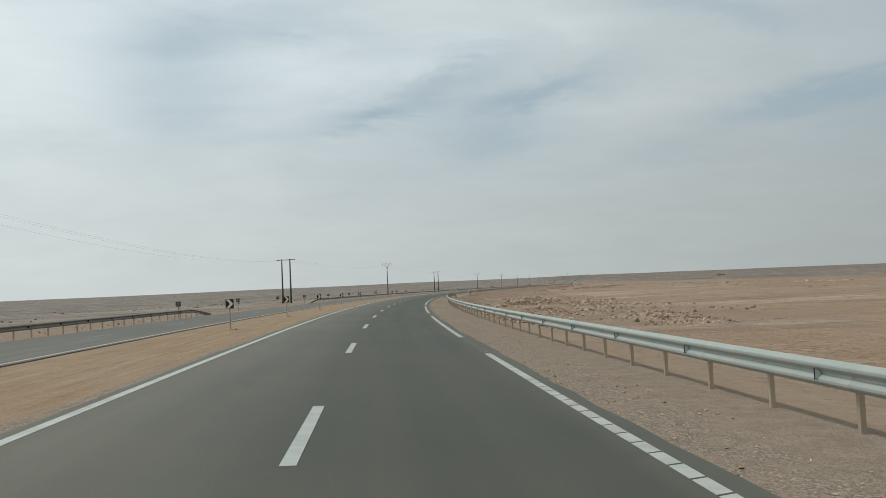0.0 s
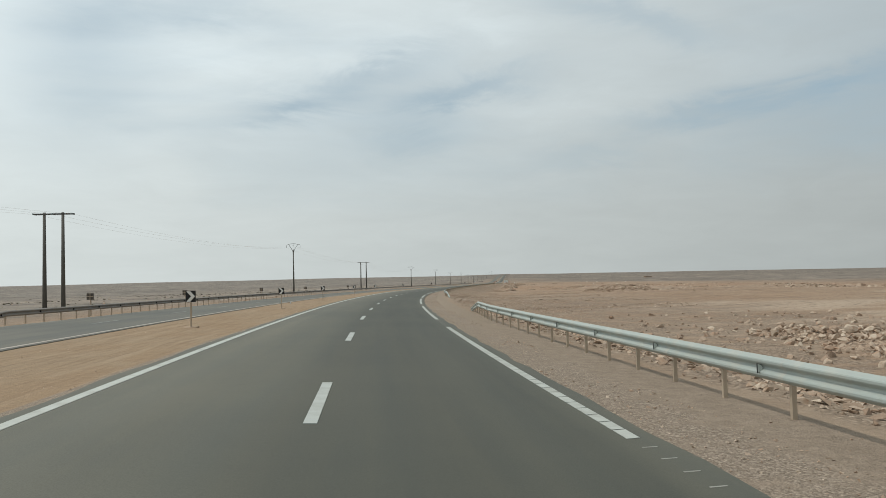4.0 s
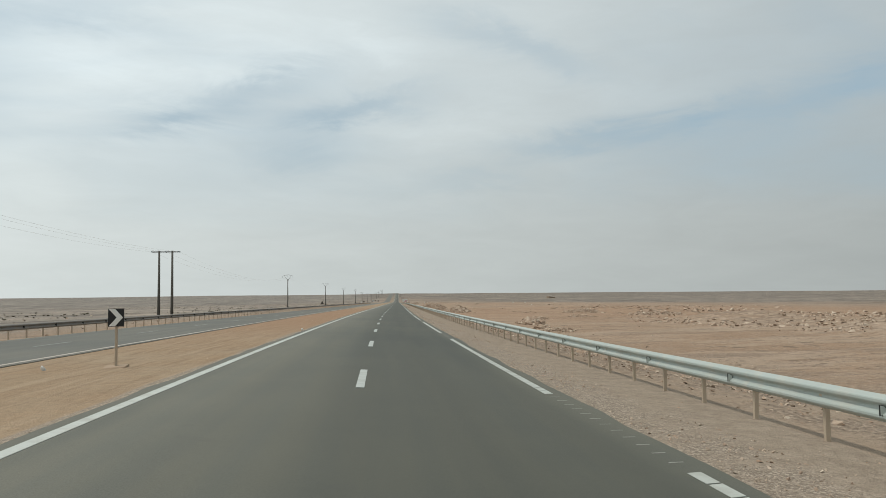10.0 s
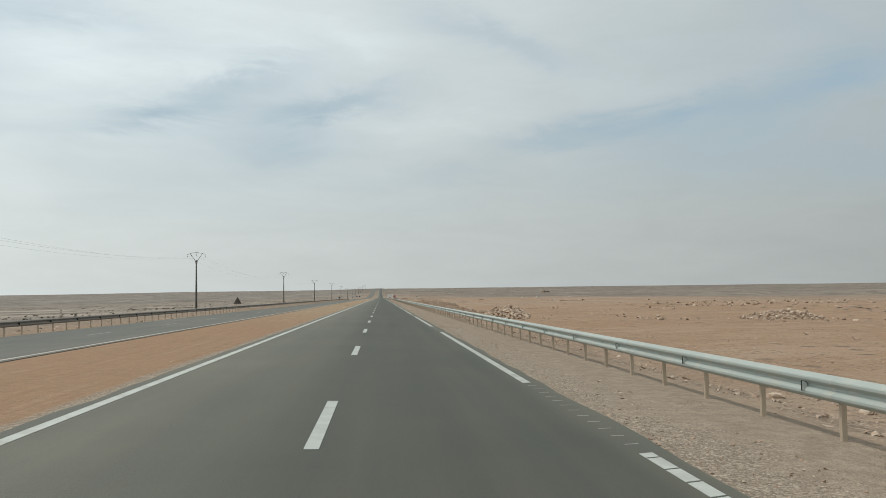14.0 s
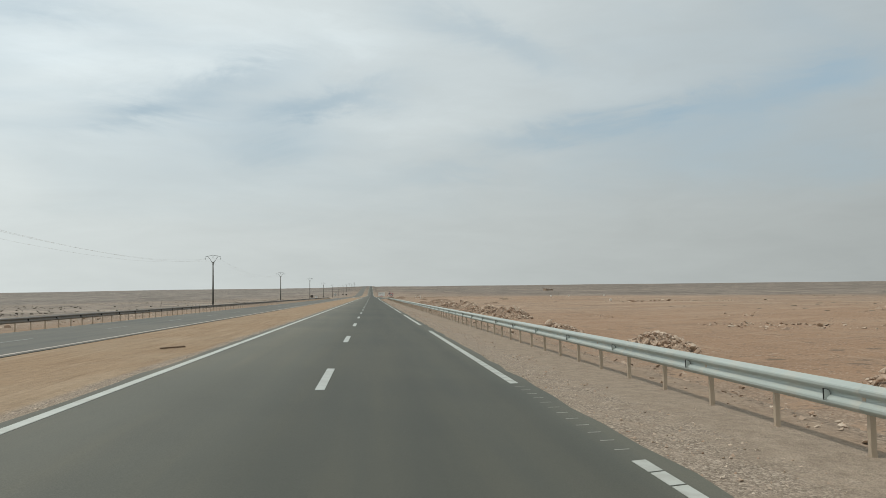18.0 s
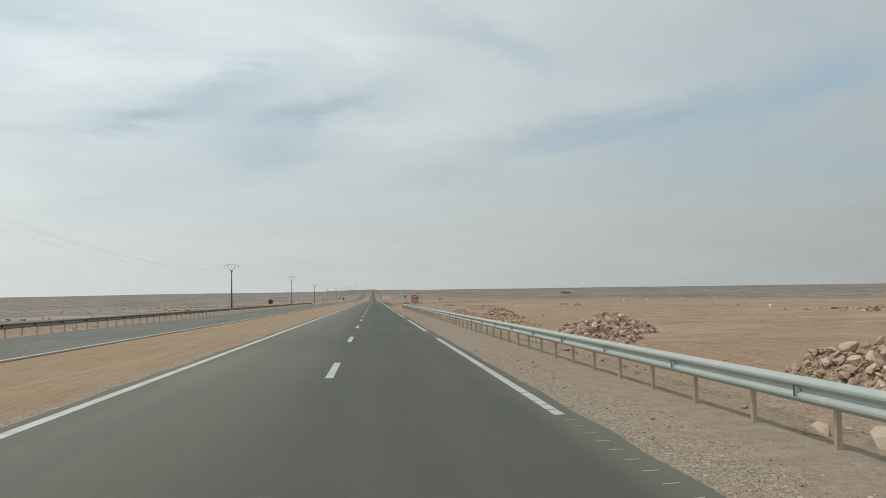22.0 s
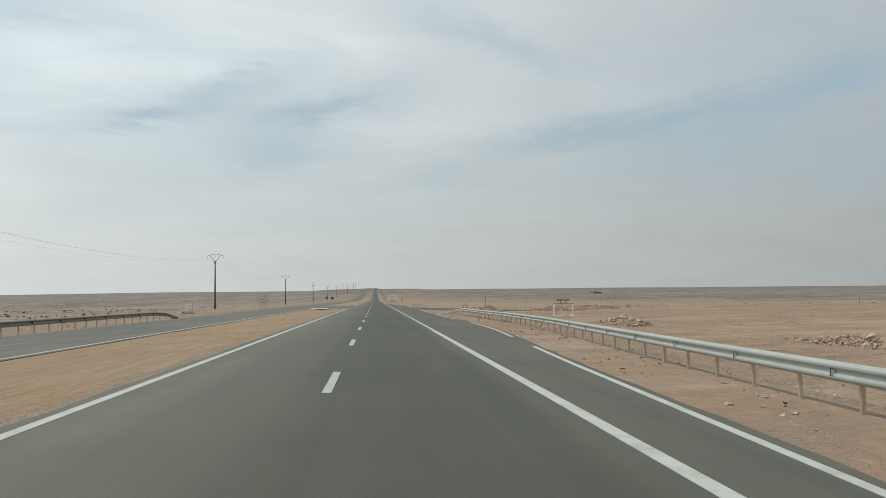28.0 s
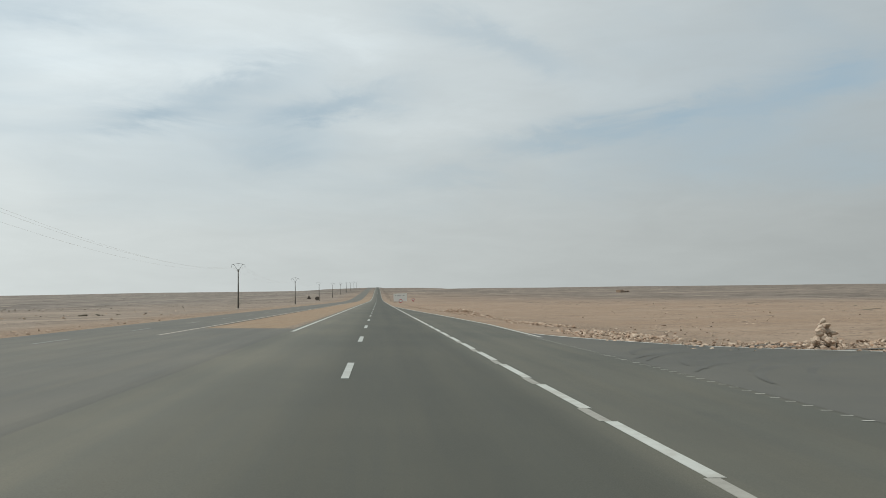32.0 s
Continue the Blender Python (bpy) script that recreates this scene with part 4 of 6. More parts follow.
def build_side_road():
    u = np.concatenate([np.arange(0, 20, 0.5), np.arange(20, 60, 2), np.arange(60, 135, 7)])
    f = np.linspace(0, 1, 9)
    U, Wd = np.meshgrid(u, f, indexing="ij")
    S, D = side_road_point(U, Wd)
    cx, cy = centre(S)
    th = heading(S)
    top = np.stack([cx + D * np.cos(th), cy - D * np.sin(th), side_z(S, D) + 0.004 + 0.010 * smooth(U, 0.3, 2.5)], -1)
    grid = np.concatenate([top[:, :1] - [0, 0, 0.5], top, top[:, -1:] - [0, 0, 0.5]], 1)
    n, k = grid.shape[:2]
    idx = np.arange(n * k).reshape(n, k)
    quads = np.stack([idx[:-1, :-1], idx[1:, :-1], idx[1:, 1:], idx[:-1, 1:]], -1).reshape(-1, 4)
    me = mesh_np("side_road", grid.reshape(-1, 3), quads, ASPHALT_OLD)
    at = me.attributes.new("across", "FLOAT", "POINT")
    at.data.foreach_set("value", np.ascontiguousarray(np.concatenate([D[:, :1], D, D[:, -1:]], 1) * 0.1 - 3.0, np.float32).ravel())
    rim = np.repeat((np.minimum(f, 1 - f) * 9.0)[None], n, 0)
    at = me.attributes.new("rim", "FLOAT", "POINT")
    at.data.foreach_set("value", np.ascontiguousarray(np.concatenate([rim[:, :1], rim, rim[:, -1:]], 1), np.float32).ravel())
    tagged(new("road_side", me), "narrow asphalt side road running into the desert", "road", kind="structure")


build_side_road()


# ---- road markings ----
def stripe(name, s, d_of, width, z_of, mat, lift=0.006, thick=0.006):
    s = np.asarray(s, float)
    return strip(name, s, lambda q: d_of(q) - width / 2, lambda q: d_of(q) + width / 2, z_of, mat, thick=thick, lift=lift, cuts=1)


RUBBER = material("rubber_film", (0.083, 0.084, 0.074), 0.75, bump=0.1, scale=0.7, vary=0.4, fine=30, dirt=(0.102, 0.102, 0.089, 0.95))
SKIDS = [(966, 24, 15, 92, 166), (966, 24, 16.5, 92, 158), (968, 20, 11, 108, 166), (968, 20, 12.4, 106, 156), (963, 21, 12, 102, 166), (963, 21, 13.5, 101, 155),
         (961, 27, 17, 96, 160), (961, 27, 18.5, 96, 154), (973, 18, 9, 112, 168)]
SHIFT_K, SHIFT = [-3, 3, 6, 9, 11, 14, 17, 21, 25, 27], [0, 0.6, 2.6, 2.4, 1.6, 0.6, 0.6, -0.5, -1.4, -1.4]


def build_markings():
    lane = empty("lane_line", Matrix(), "white dashed lane line painted on asphalt", "road marking", kind="structure")
    bm = bmesh.new()
    box(bm, -0.085, 0.085, 0, 4.0, 0.0, 0.008)
    me = bm_mesh("dash", bm, PAINT_DASH)
    for k in range(-4, 186):
        s = 14.0 * k
        a, b = spot(s, 0, 0.0), spot(s + 4, 0, 0.0)
        turn = (b - a).to_track_quat("Y", "Z").to_matrix().to_4x4()
        part("dash", me, PAINT_DASH, lane, m=Matrix.Translation(a) @ turn @ pose(0, 0, 0, 0, math.degrees(math.atan(float(fall(s)))), 0))
    left = tagged(new("edge_line_left", stripe("edge_line_left", np.arange(-85, 946.5, 1.5), lambda s: np.full_like(s, -3.455), 0.17, road_z, PAINT)), "solid white edge line beside the median", "road marking", kind="structure")
    tagged(new("edge_line_left", stripe("edge_line_left", np.concatenate([np.arange(988, 1200, 2), np.arange(1200, 2600, 15)]), lambda s: np.full_like(s, -3.455), 0.17, road_z, PAINT)), "solid white edge line beside the median", "road marking", kind="structure")
    # right edge: long notched dashes, with faint ticks left in the gaps
    right = empty("edge_line_right", Matrix(), "broken white edge line with rumble notches", "road marking", kind="structure")
    ghost = empty("edge_ticks", Matrix(), "faint leftover paint ticks along the edge", "road marking", kind="structure")
    for k in range(-3, 27):
        shift = float(np.interp(k, SHIFT_K, SHIFT))
        g1 = 20.0 + 30.16 * k + shift
        g2 = 12.8 + 30.16 * (k + 1) + float(np.interp(k + 1, SHIFT_K, SHIFT))
        g2 = min(g2, 798.0)
        if g1 > 796 or g2 - g1 < 2:
            continue
        verts, faces = [], []
        q = g1
        while q < g2 - 0.1:
            e = min(q + 0.513, g2)
            base = len(verts)
            for ss in (q, e):
                for dd in (3.65, 3.825):
                    skew = 0.07 * (dd - 3.65) / 0.175
                    x, y = centre(ss + skew)
                    th = float(heading(ss))
                    zz = float(road_z(ss, dd)) + 0.007
                    verts.append((float(x) + dd * math.cos(th), float(y) - dd * math.sin(th), zz))
            verts += [(vx, vy, vz - 0.006) for vx, vy, vz in verts[base:base + 4]]
            b = base
            faces += [(b, b + 1, b + 3, b + 2), (b, b + 4, b + 5, b + 1), (b + 1, b + 5, b + 7, b + 3), (b + 3, b + 7, b + 6, b + 2), (b + 2, b + 6, b + 4, b)]
            q += 0.56
        part("edge_dash", mesh_of("edge_dash", verts, faces, PAINT_EDGE), PAINT_EDGE, right)
        verts, faces = [], []
        if g2 < 790:
            for j in range(12):
                ss = g2 + 0.55 + j * 0.56
                b = len(verts)
                for da in (0.0, 0.035):
                    for dd in (3.66, 3.85):
                        x, y = centre(ss + da + 0.05 * (dd - 3.66) / 0.19)
                        th = float(heading(ss))
                        verts.append((float(x) + dd * math.cos(th), float(y) - dd * math.sin(th), float(road_z(ss, dd)) + 0.003))
                faces.append((b, b + 1, b + 3, b + 2))
            part("tick", mesh_of("tick", verts, faces, PAINT_TICK), PAINT_TICK, ghost)
    # turning lane: its outer line, the boundary dashes, the painted nose
    outer = empty("turning_lane_line", Matrix(), "broken white outer line of the turning lane", "road marking", kind="structure")
    for a, b in ((812, 855.5), (863.2, 887.5), (894.6, 915.6), (922.4, 945.5)):
        part("outer_dash", stripe("outer_dash", np.linspace(a, b, int(b - a)), lambda s: slip_line(s), 0.17, road_z, PAINT), PAINT, outer)
    verts, faces = [], []
    for a, b in ((855.5, 863.2), (887.5, 894.6), (915.6, 922.4), (945.5, 950.5)):
        for ss in np.arange(a + 0.5, b - 0.2, 0.56):
            c = len(verts)
            for da in (0.0, 0.05):
                for dd in (-0.1, 0.1):
                    x, y = centre(ss + da)
                    th, d_ = float(heading(ss)), float(slip_line(ss)) + dd
                    verts.append((float(x) + d_ * math.cos(th), float(y) - d_ * math.sin(th), float(road_z(ss, d_)) + 0.004))
            faces.append((c, c + 1, c + 3, c + 2))
    part("outer_ticks", mesh_of("outer_ticks", verts, faces, PAINT_TICK), PAINT_TICK, ghost)
    tagged(new("turning_lane_line", stripe("turning_lane_line", np.linspace(800, 868.7, 46), lambda s: np.interp(s, [800, 812, 830, 869], [3.78, 3.95, 4.05, 4.05]), 0.24, road_z, PAINT)), "solid white line between lane and turning lane", "road marking", kind="structure")
    bound = empty("boundary_line", Matrix(), "short-gapped white dashes beside the turning lane", "road marking", kind="structure")
    worn = empty("boundary_fill", Matrix(), "greyed old paint between the boundary dashes", "road marking", kind="structure")
    for j in range(51):
        s0 = 868.95 + 4.883 * j
        length = float(np.interp(s0, [868, 880, 893, 898, 925, 1115], [4.4, 4.3, 3.7, 3.9, 3.55, 3.5]))
        d0 = float(np.interp(s0, [868, 960, 1118], [4.08, 4.03, 3.8]))
        part("boundary_dash", stripe("boundary_dash", np.linspace(s0, s0 + length, 4), lambda s: np.full_like(s, d0), 0.19, road_z, PAINT), PAINT, bound)
        if s0 > 912:
            part("worn_dash", stripe("worn_dash", np.linspace(s0 + length + 0.02, s0 + 4.86, 3), lambda s: np.full_like(s, d0 - 0.07), 0.17, road_z, PAINT_TICK), PAINT_TICK, worn)
    # ticks of the edge line across the junction mouth
    verts, faces = [], []
    for j in range(58):
        ss = 955.5 + 0.56 * j
        b = len(verts)
        for da in (0.0, 0.06):
            for dd in (7.94, 8.14):
                x, y = centre(ss + da)
                th = float(heading(ss))
                verts.append((float(x) + dd * math.cos(th), float(y) - dd * math.sin(th), float(road_z(ss, dd)) + 0.009))
        faces.append((b, b + 1, b + 3, b + 2))
    tagged(new("mouth_ticks", mesh_of("mouth_ticks", verts, faces, PAINT_OLD)), "row of short white ticks across the junction mouth", "road marking", kind="structure")
    tagged(new("joining_lane_line", stripe("joining_lane_line", np.concatenate([np.arange(986, 1200, 2), np.arange(1200, 2600, 15)]), lambda s: slip_line(s), 0.17, road_z, PAINT_OLD)), "white edge line after the junction", "road marking", kind="structure")
    # lines round both corners of the side road
    def side_line(w, us, lead, label, mat):
        path = lead + [tuple(float(v) for v in side_road_point(uu, w)) for uu in us]
        verts, faces = [], []
        for i, (s_, d_) in enumerate(path):
            p = spot(s_, d_, 0)
            q, r = path[min(i + 1, len(path) - 1)], path[max(i - 1, 0)]
            t = (spot(*q, 0) - spot(*r, 0)).normalized()
            nrm = Vector((t.y, -t.x, 0)) * 0.09
            zz = float(side_z(s_, d_)) + 0.022
            verts += [(p.x + nrm.x, p.y + nrm.y, zz), (p.x - nrm.x, p.y - nrm.y, zz)]
            if i:
                b = 2 * i
                faces.append((b - 2, b, b + 1, b - 1))
        tagged(new("side_road_line", mesh_of("side_road_line", verts, faces, mat)), label, "road marking", kind="structure")

    side_line(0.015, np.linspace(0.1, 11, 24), [(948.0 + 3.2 * t, 7.9 + 0.25 * t) for t in np.linspace(0, 1, 4)], "curved white line round the junction corner", PAINT)
    side_line(0.975, np.linspace(0.6, 45, 50), [], "white line along the far side of the side road", PAINT_OLD)
    # rubber left by turning cars
    rubber = empty("tyre_marks", Matrix(), "dark curved tyre marks across the junction mouth", "tyre marks", kind="structure")
    for j, (cs, cd, r, a0, a1) in enumerate(SKIDS):
        verts, faces = [], []
        for i in range(19):
            a = radians(a0 + (a1 - a0) * i / 18)
            half = 0.17 * math.sin(math.pi * (i + 0.5) / 19) ** 0.5
            for rr in (r - half, r + half):
                s_, d_ = cs + rr * math.sin(a), cd + rr * math.cos(a)
                p = spot(s_, d_, 0)
                zz = float(side_z(s_, d_)) + 0.017 if d_ > 8.15 else float(road_z(s_, d_)) + 0.006
                verts.append((p.x, p.y, zz))
            if i:
                b = 2 * i
                faces.append((b - 2, b, b + 1, b - 1))
        part("tyre_mark", mesh_of("tyre_mark", verts, faces, RUBBER), RUBBER, rubber)
    # the other carriageway
    for a, b in ((-85, 950), (991, 1300)):
        tagged(new("opposite_inner_line", stripe("opposite_inner_line", np.arange(a, b, 1.5), lambda s: np.full_like(s, -10.62), 0.18, left_z, PAINT_CREAM)), "white line of the other carriageway beside the median", "road marking", kind="structure")
    tagged(new("opposite_outer_line", stripe("opposite_outer_line", np.arange(-85, 930, 1.5), lambda s: np.full_like(s, -18.75), 0.13, left_z, PAINT_FAINT)), "worn outer white line of the other carriageway", "road marking", kind="structure")
    opp = empty("opposite_lane_line", Matrix(), "white dashed lane line of the other carriageway", "road marking", kind="structure")
    bm = bmesh.new()
    box(bm, -0.085, 0.085, 0, 4.0, 0.0, 0.008)
    me = bm_mesh("opposite_dash", bm, PAINT_FAINT)
    for k in range(-3, 95):
        s = 14.0 * k + 5
        z = -0.05 + 0.009 * (-14.35 + 10)
        a, b = spot(s, -14.35, z), spot(s + 4, -14.35, z)
        part("opposite_dash", me, PAINT_FAINT, opp, m=Matrix.Translation(a) @ (b - a).to_track_quat("Y", "Z").to_matrix().to_4x4())


build_markings()


# ---- crash barriers ----
def rail_line(s_list, d_of):
    """Points along a barrier with their distance along it."""
    s = np.asarray(s_list, float)
    d = d_of(s)
    x, y = centre(s)
    th = heading(s)
    px, py = x + d * np.cos(th), y - d * np.sin(th)
    run = np.concatenate([[0], np.cumsum(np.hypot(np.diff(px), np.diff(py)))])
    return run, px, py, ground_z(s, d, px, py)


def beam_mesh(length, mat):
    """A W-section steel beam along +y, its face towards -x, top edge at z = 0."""
    prof = [(0.0, 0.0), (-0.012, -0.004), (-0.075, -0.05), (-0.083, -0.066), (-0.083, -0.096), (-0.075, -0.112), (-0.02, -0.156), (-0.016, -0.175),
            (-0.02, -0.194), (-0.075, -0.238), (-0.083, -0.254), (-0.083, -0.284), (-0.075, -0.3), (-0.012, -0.346), (0.0, -0.35)]
    verts, faces = [], []
    for y in (0.0, length):
        verts += [(x, y, z) for x, z in prof]
        verts += [(x + 0.004, y, z) for x, z in prof]
    n = len(prof)
    for i in range(n - 1):
        faces.append((i, i + 1, 2 * n + i + 1, 2 * n + i))
        faces.append((n + i, 3 * n + i, 3 * n + i + 1, n + i + 1))
    faces += [(0, 2 * n, 3 * n, n), (n - 1, 2 * n - 1, 4 * n - 1, 3 * n - 1)]
    return mesh_of("beam", verts, faces, mat)


def post_mesh():
    bm = bmesh.new()
    box(bm, 0.03, 0.036, -0.032, 0.032, -0.5, 0.77)
    box(bm, 0.036, 0.10, -0.032, -0.026, -0.5, 0.77)
    box(bm, 0.036, 0.10, 0.026, 0.032, -0.5, 0.77)
    box(bm, -0.015, 0.03, -0.03, 0.03, 0.5, 0.76)
    return bm_mesh("post", bm, POST)


def reflector_outline(inset):
    """A D with its straight side away from the rail."""
    x0, x1, z, h = -0.118 + inset, -0.024 - inset, -0.19, 0.072 - inset
    pts = [(x0, z + h), (x0, z - h)]
    xm = x0 + 0.4 * (x1 - x0)
    for i in range(7):
        a = radians(-90 + 30 * i)
        pts.append((xm + (x1 - xm) * math.cos(a), z + h * 0.88 * math.sin(a)))
    return pts


def reflector_mesh():
    return bm_mesh("reflector", slab(bmesh.new(), reflector_outline(0.0)[::-1], -0.008, 0.008), BLACK)


def reflector_face():
    return bm_mesh("reflector_face", slab(bmesh.new(), reflector_outline(0.009)[::-1], -0.013, -0.0085), REFLECT)


PITCH = 2.136
BEAM, BEAM_SHADED, RAIL_POST, RAIL_REFLECTOR = beam_mesh(2 * PITCH - 0.004, GALV), beam_mesh(2 * PITCH - 0.004, GALV_SHADED), post_mesh(), reflector_mesh()
RAIL_FACE = reflector_face()
rail_rng = random.Random(5)


def guardrail(s0, s1, d_of, label, flip, drop_start, drop_end, top=0.835, fade=8.5):
    """A steel barrier: panels two posts long, a post every PITCH metres, reflectors, ends turned down into the ground."""
    rail = empty("guardrail", Matrix(), label, "crash barrier", "crash barriers along the road")
    run, px, py, pz = rail_line(np.arange(s0, s1, 0.5), d_of)
    if flip:
        run, px, py, pz = run[-1] - run[::-1], px[::-1], py[::-1], pz[::-1]
    n = int(run[-1] / PITCH)

    def at_run(r):
        return Vector((float(np.interp(r, run, px)), float(np.interp(r, run, py)), float(np.interp(r, run, pz))))

    def dip(r):
        low = 0.0
        if drop_start:
            low = max(low, 1 - r / fade)
        if drop_end:
            low = max(low, 1 - (n * PITCH - r) / fade)
        return 0.66 * max(low, 0.0) ** 1.15

    for i in range(n + 1):
        r = i * PITCH
        p = at_run(r)
        q = at_run(r + 0.5) - at_run(r - 0.5)
        turn = math.degrees(math.atan2(-q.x, q.y))
        if dip(r) < 0.42:
            part("post", RAIL_POST, POST, rail, m=Matrix.Translation(p - Vector((0, 0, dip(r)))) @ pose(0, 0, 0, rail_rng.uniform(-0.8, 0.8), rail_rng.uniform(-0.8, 0.8), turn))
        if i % 2 == 0 and i < n:
            a, b = p + Vector((0, 0, top - dip(r))), at_run(r + 2 * PITCH) + Vector((0, 0, top - dip(r + 2 * PITCH)))
            tm = (b - a).to_track_quat("Y", "Z").to_matrix().to_4x4()
            # a flipped barrier shows its sunless face, so it takes the darkened copy
            panel = part("beam", BEAM_SHADED if flip else BEAM, GALV, rail, m=Matrix.Translation(a) @ tm)
            part("reflector", RAIL_REFLECTOR, BLACK, panel, "dark-rimmed D-shaped reflector", m=pose(0, PITCH * 0.31, 0))
            part("reflector_face", RAIL_FACE, REFLECT, panel, "grey reflector film", m=pose(0, PITCH * 0.31, 0))
    return rail


def right_rail(s):
    return slip_line(np.where(s > 946, 946, s)) + np.interp(s, [-90, 143, 161, 163, 209, 226, 410, 590, 745, 800, 870, 905, 917, 927], [2.80, 2.80, 3.5, 3.7, 3.75, 3.02, 2.93, 2.83, 2.82, 2.85, 3.15, 3.4, 3.25, 2.1])


RAIL_A, RAIL_B = -58.82, 209.8          # starts that bring the posts to their places
guardrail(RAIL_A, 161, right_rail, "pale galvanised steel crash barrier on thin posts", False, False, True)
guardrail(RAIL_B, 927, right_rail, "long pale galvanised crash barrier with turned-down ends", False, True, True)


def left_rail(s):
    return -19.65 - np.interp(s, [-90, 66, 82, 100, 139, 156, 880], [0, 0, 0.9, 1.3, 1.0, 0, 0])


guardrail(-60, 81.5, left_rail, "dusty steel crash barrier beyond the other carriageway, coloured dark for shade", True, True, False)
guardrail(139.5, 910, left_rail, "long dusty steel crash barrier beyond the other carriageway, coloured dark for shade", True, True, True, fade=6.0)


# ---- signs ----
CONCRETE_SAND = material("sandy_concrete", (0.34, 0.255, 0.18), 0.9, bump=0.3, scale=4.0, vary=0.35, dirt=(0.22, 0.15, 0.1, 0.5))


def stake(parent, h, w=0.055, base=True):
    bm = bmesh.new()
    box(bm, -w / 2, w / 2, 0.012, 0.012 + w * 1.6, -0.4, h, 0.006)
    part("post", bm, POST, parent, "dusty steel post")
    if base:
        bm = bmesh.new()
        box(bm, -0.3, 0.3, -0.2, 0.26, -0.12, 0.05, 0.02)
        for v in bm.verts:
            v.co.z += 0.05 * v.co.x + 0.02 * math.sin(9 * v.co.y)
        part("footing", bm, CONCRETE_SAND, parent, "low sandy concrete footing slab")


def chevron_sign(s, d):
    m = Matrix.Translation(spot(s, d)) @ pose(0, 0, 0, 0, 0, facing(s) + 4)
    sign = empty("chevron_sign", m, "black and white chevron bend sign on a median post", "road sign", "chevron signs along the bend")
    stake(sign, 1.56)
    w, z0, z1 = 0.2, 1.11, 1.58
    bm = slab(bmesh.new(), [(-w, z0), (w, z0), (w, z1), (-w, z1)], -0.012, 0.012)
    part("panel", bm, BLACK, sign, "black sign panel")
    zc, t = (z0 + z1) / 2, 0.165
    arrow = [(-0.185, z0 + 0.005), (-0.185 + t, z0 + 0.005), (0.185, zc), (-0.185 + t, z1 - 0.005), (-0.185, z1 - 0.005), (0.185 - t, zc)]
    part("arrow", slab(bmesh.new(), arrow, -0.018, -0.0125), WHITE, sign, "white chevron arrow")
    bm = slab(bmesh.new(), [(-w - 0.008, z0 - 0.008), (w + 0.008, z0 - 0.008), (w + 0.008, z1 + 0.008), (-w - 0.008, z1 + 0.008)], 0.0125, 0.02)
    part("backing", bm, SIGN_BACK, sign)
    return sign


for s in (33.6, 53.3, 73.0, 93.0, 114.2, 136.6, 163.0, 190.0, 223.3, 254.2, 300.2):
    chevron_sign(s, -6.7 if s > 280 else -7.15)


def sign_back(s, d, height, label, outline, thick=0.03):
    m = Matrix.Translation(spot(s, d)) @ pose(0, 0, 0, 0, 0, facing(s))
    sign = empty("road_sign", m, label, "road sign")
    stake(sign, height, 0.07, base=False)
    part("panel", slab(bmesh.new(), outline, -thick, 0.0), SIGN_BACK, sign, "dark unpainted rear of the sign")
    return sign


for s in (70.5, 94, 117.5, 138, 161, 184.5, 220, 254, 300):
    sign = sign_back(s, -20.7, 1.66, "rear of a square chevron sign on a steel post", [(-0.25, 1.17), (0.25, 1.17), (0.25, 1.66), (-0.25, 1.66)])
    bm = bmesh.new()
    box(bm, -0.23, 0.23, -0.05, -0.031, 1.40, 1.44)
    box(bm, -0.022, 0.022, -0.056, -0.05, 1.17, 1.66)
    part("bracket", bm, POST, sign, "pale cross brackets")
sign_back(520, -21.2, 1.95, "rear of a triangular warning sign on a post", triangle_outline(1.25, 1.45))
sign_back(811, -20.9, 1.9, "rear of a round sign on a post", round_outline(0.52, 1.55, 32))
sign_back(1246, -25.0, 3.0, "rear of a triangular warning sign on a post", triangle_outline(1.7, 2.5))
sign_back(1246, -22.0, 2.4, "rear of a round sign on a post", round_outline(0.75, 2.1, 32))


def text_mesh(body, size, thick):
    curve = bpy.data.curves.new("letters", "FONT")
    curve.body, curve.size, curve.extrude, curve.offset = body, size, thick, size * 0.026
    curve.align_x, curve.align_y = "CENTER", "CENTER"
    ob = bpy.data.objects.new("letters", curve)
    scene.collection.objects.link(ob)
    me = bpy.data.meshes.new_from_object(ob.evaluated_get(bpy.context.evaluated_depsgraph_get()))
    bpy.data.objects.remove(ob)
    me.materials.clear()
    me.materials.append(BLACK)
    return me


def speed_sign(s, d, r, zc, body):
    m = Matrix.Translation(spot(s, d)) @ pose(0, 0, 0, 0, 0, facing(s))
    g = float(spot(s, d).z - level(s))
    z = zc - g
    sign = empty("speed_limit_sign", m, "round white speed limit sign with a red rim reading 80", "road sign")
    bm = bmesh.new()
    box(bm, -0.055, 0.055, 0.03, 0.12, -0.4, z + 0.3, 0.008)
    part("post", bm, POST, sign, "dusty square steel post")
    part("plate", slab(bmesh.new(), round_outline(r * 0.97, z), -0.008, 0.025), WHITE, sign, "white face")
    part("rim", ring(bmesh.new(), r * 0.68, r * 0.97, -0.016, -0.0085, z), RED, sign, "red border")
    part("edge", ring(bmesh.new(), r * 0.972, r, -0.02, 0.03, z), WHITE, sign, "pale folded edge")
    if body:
        part("number", text_mesh(body, r * 0.98, 0.003), BLACK, sign, "black figures", m=pose(0, -0.013, z + 0.0, 90, 0, 0))
    return sign


speed_sign(757.0, 7.05, 0.575, 1.54, "80")


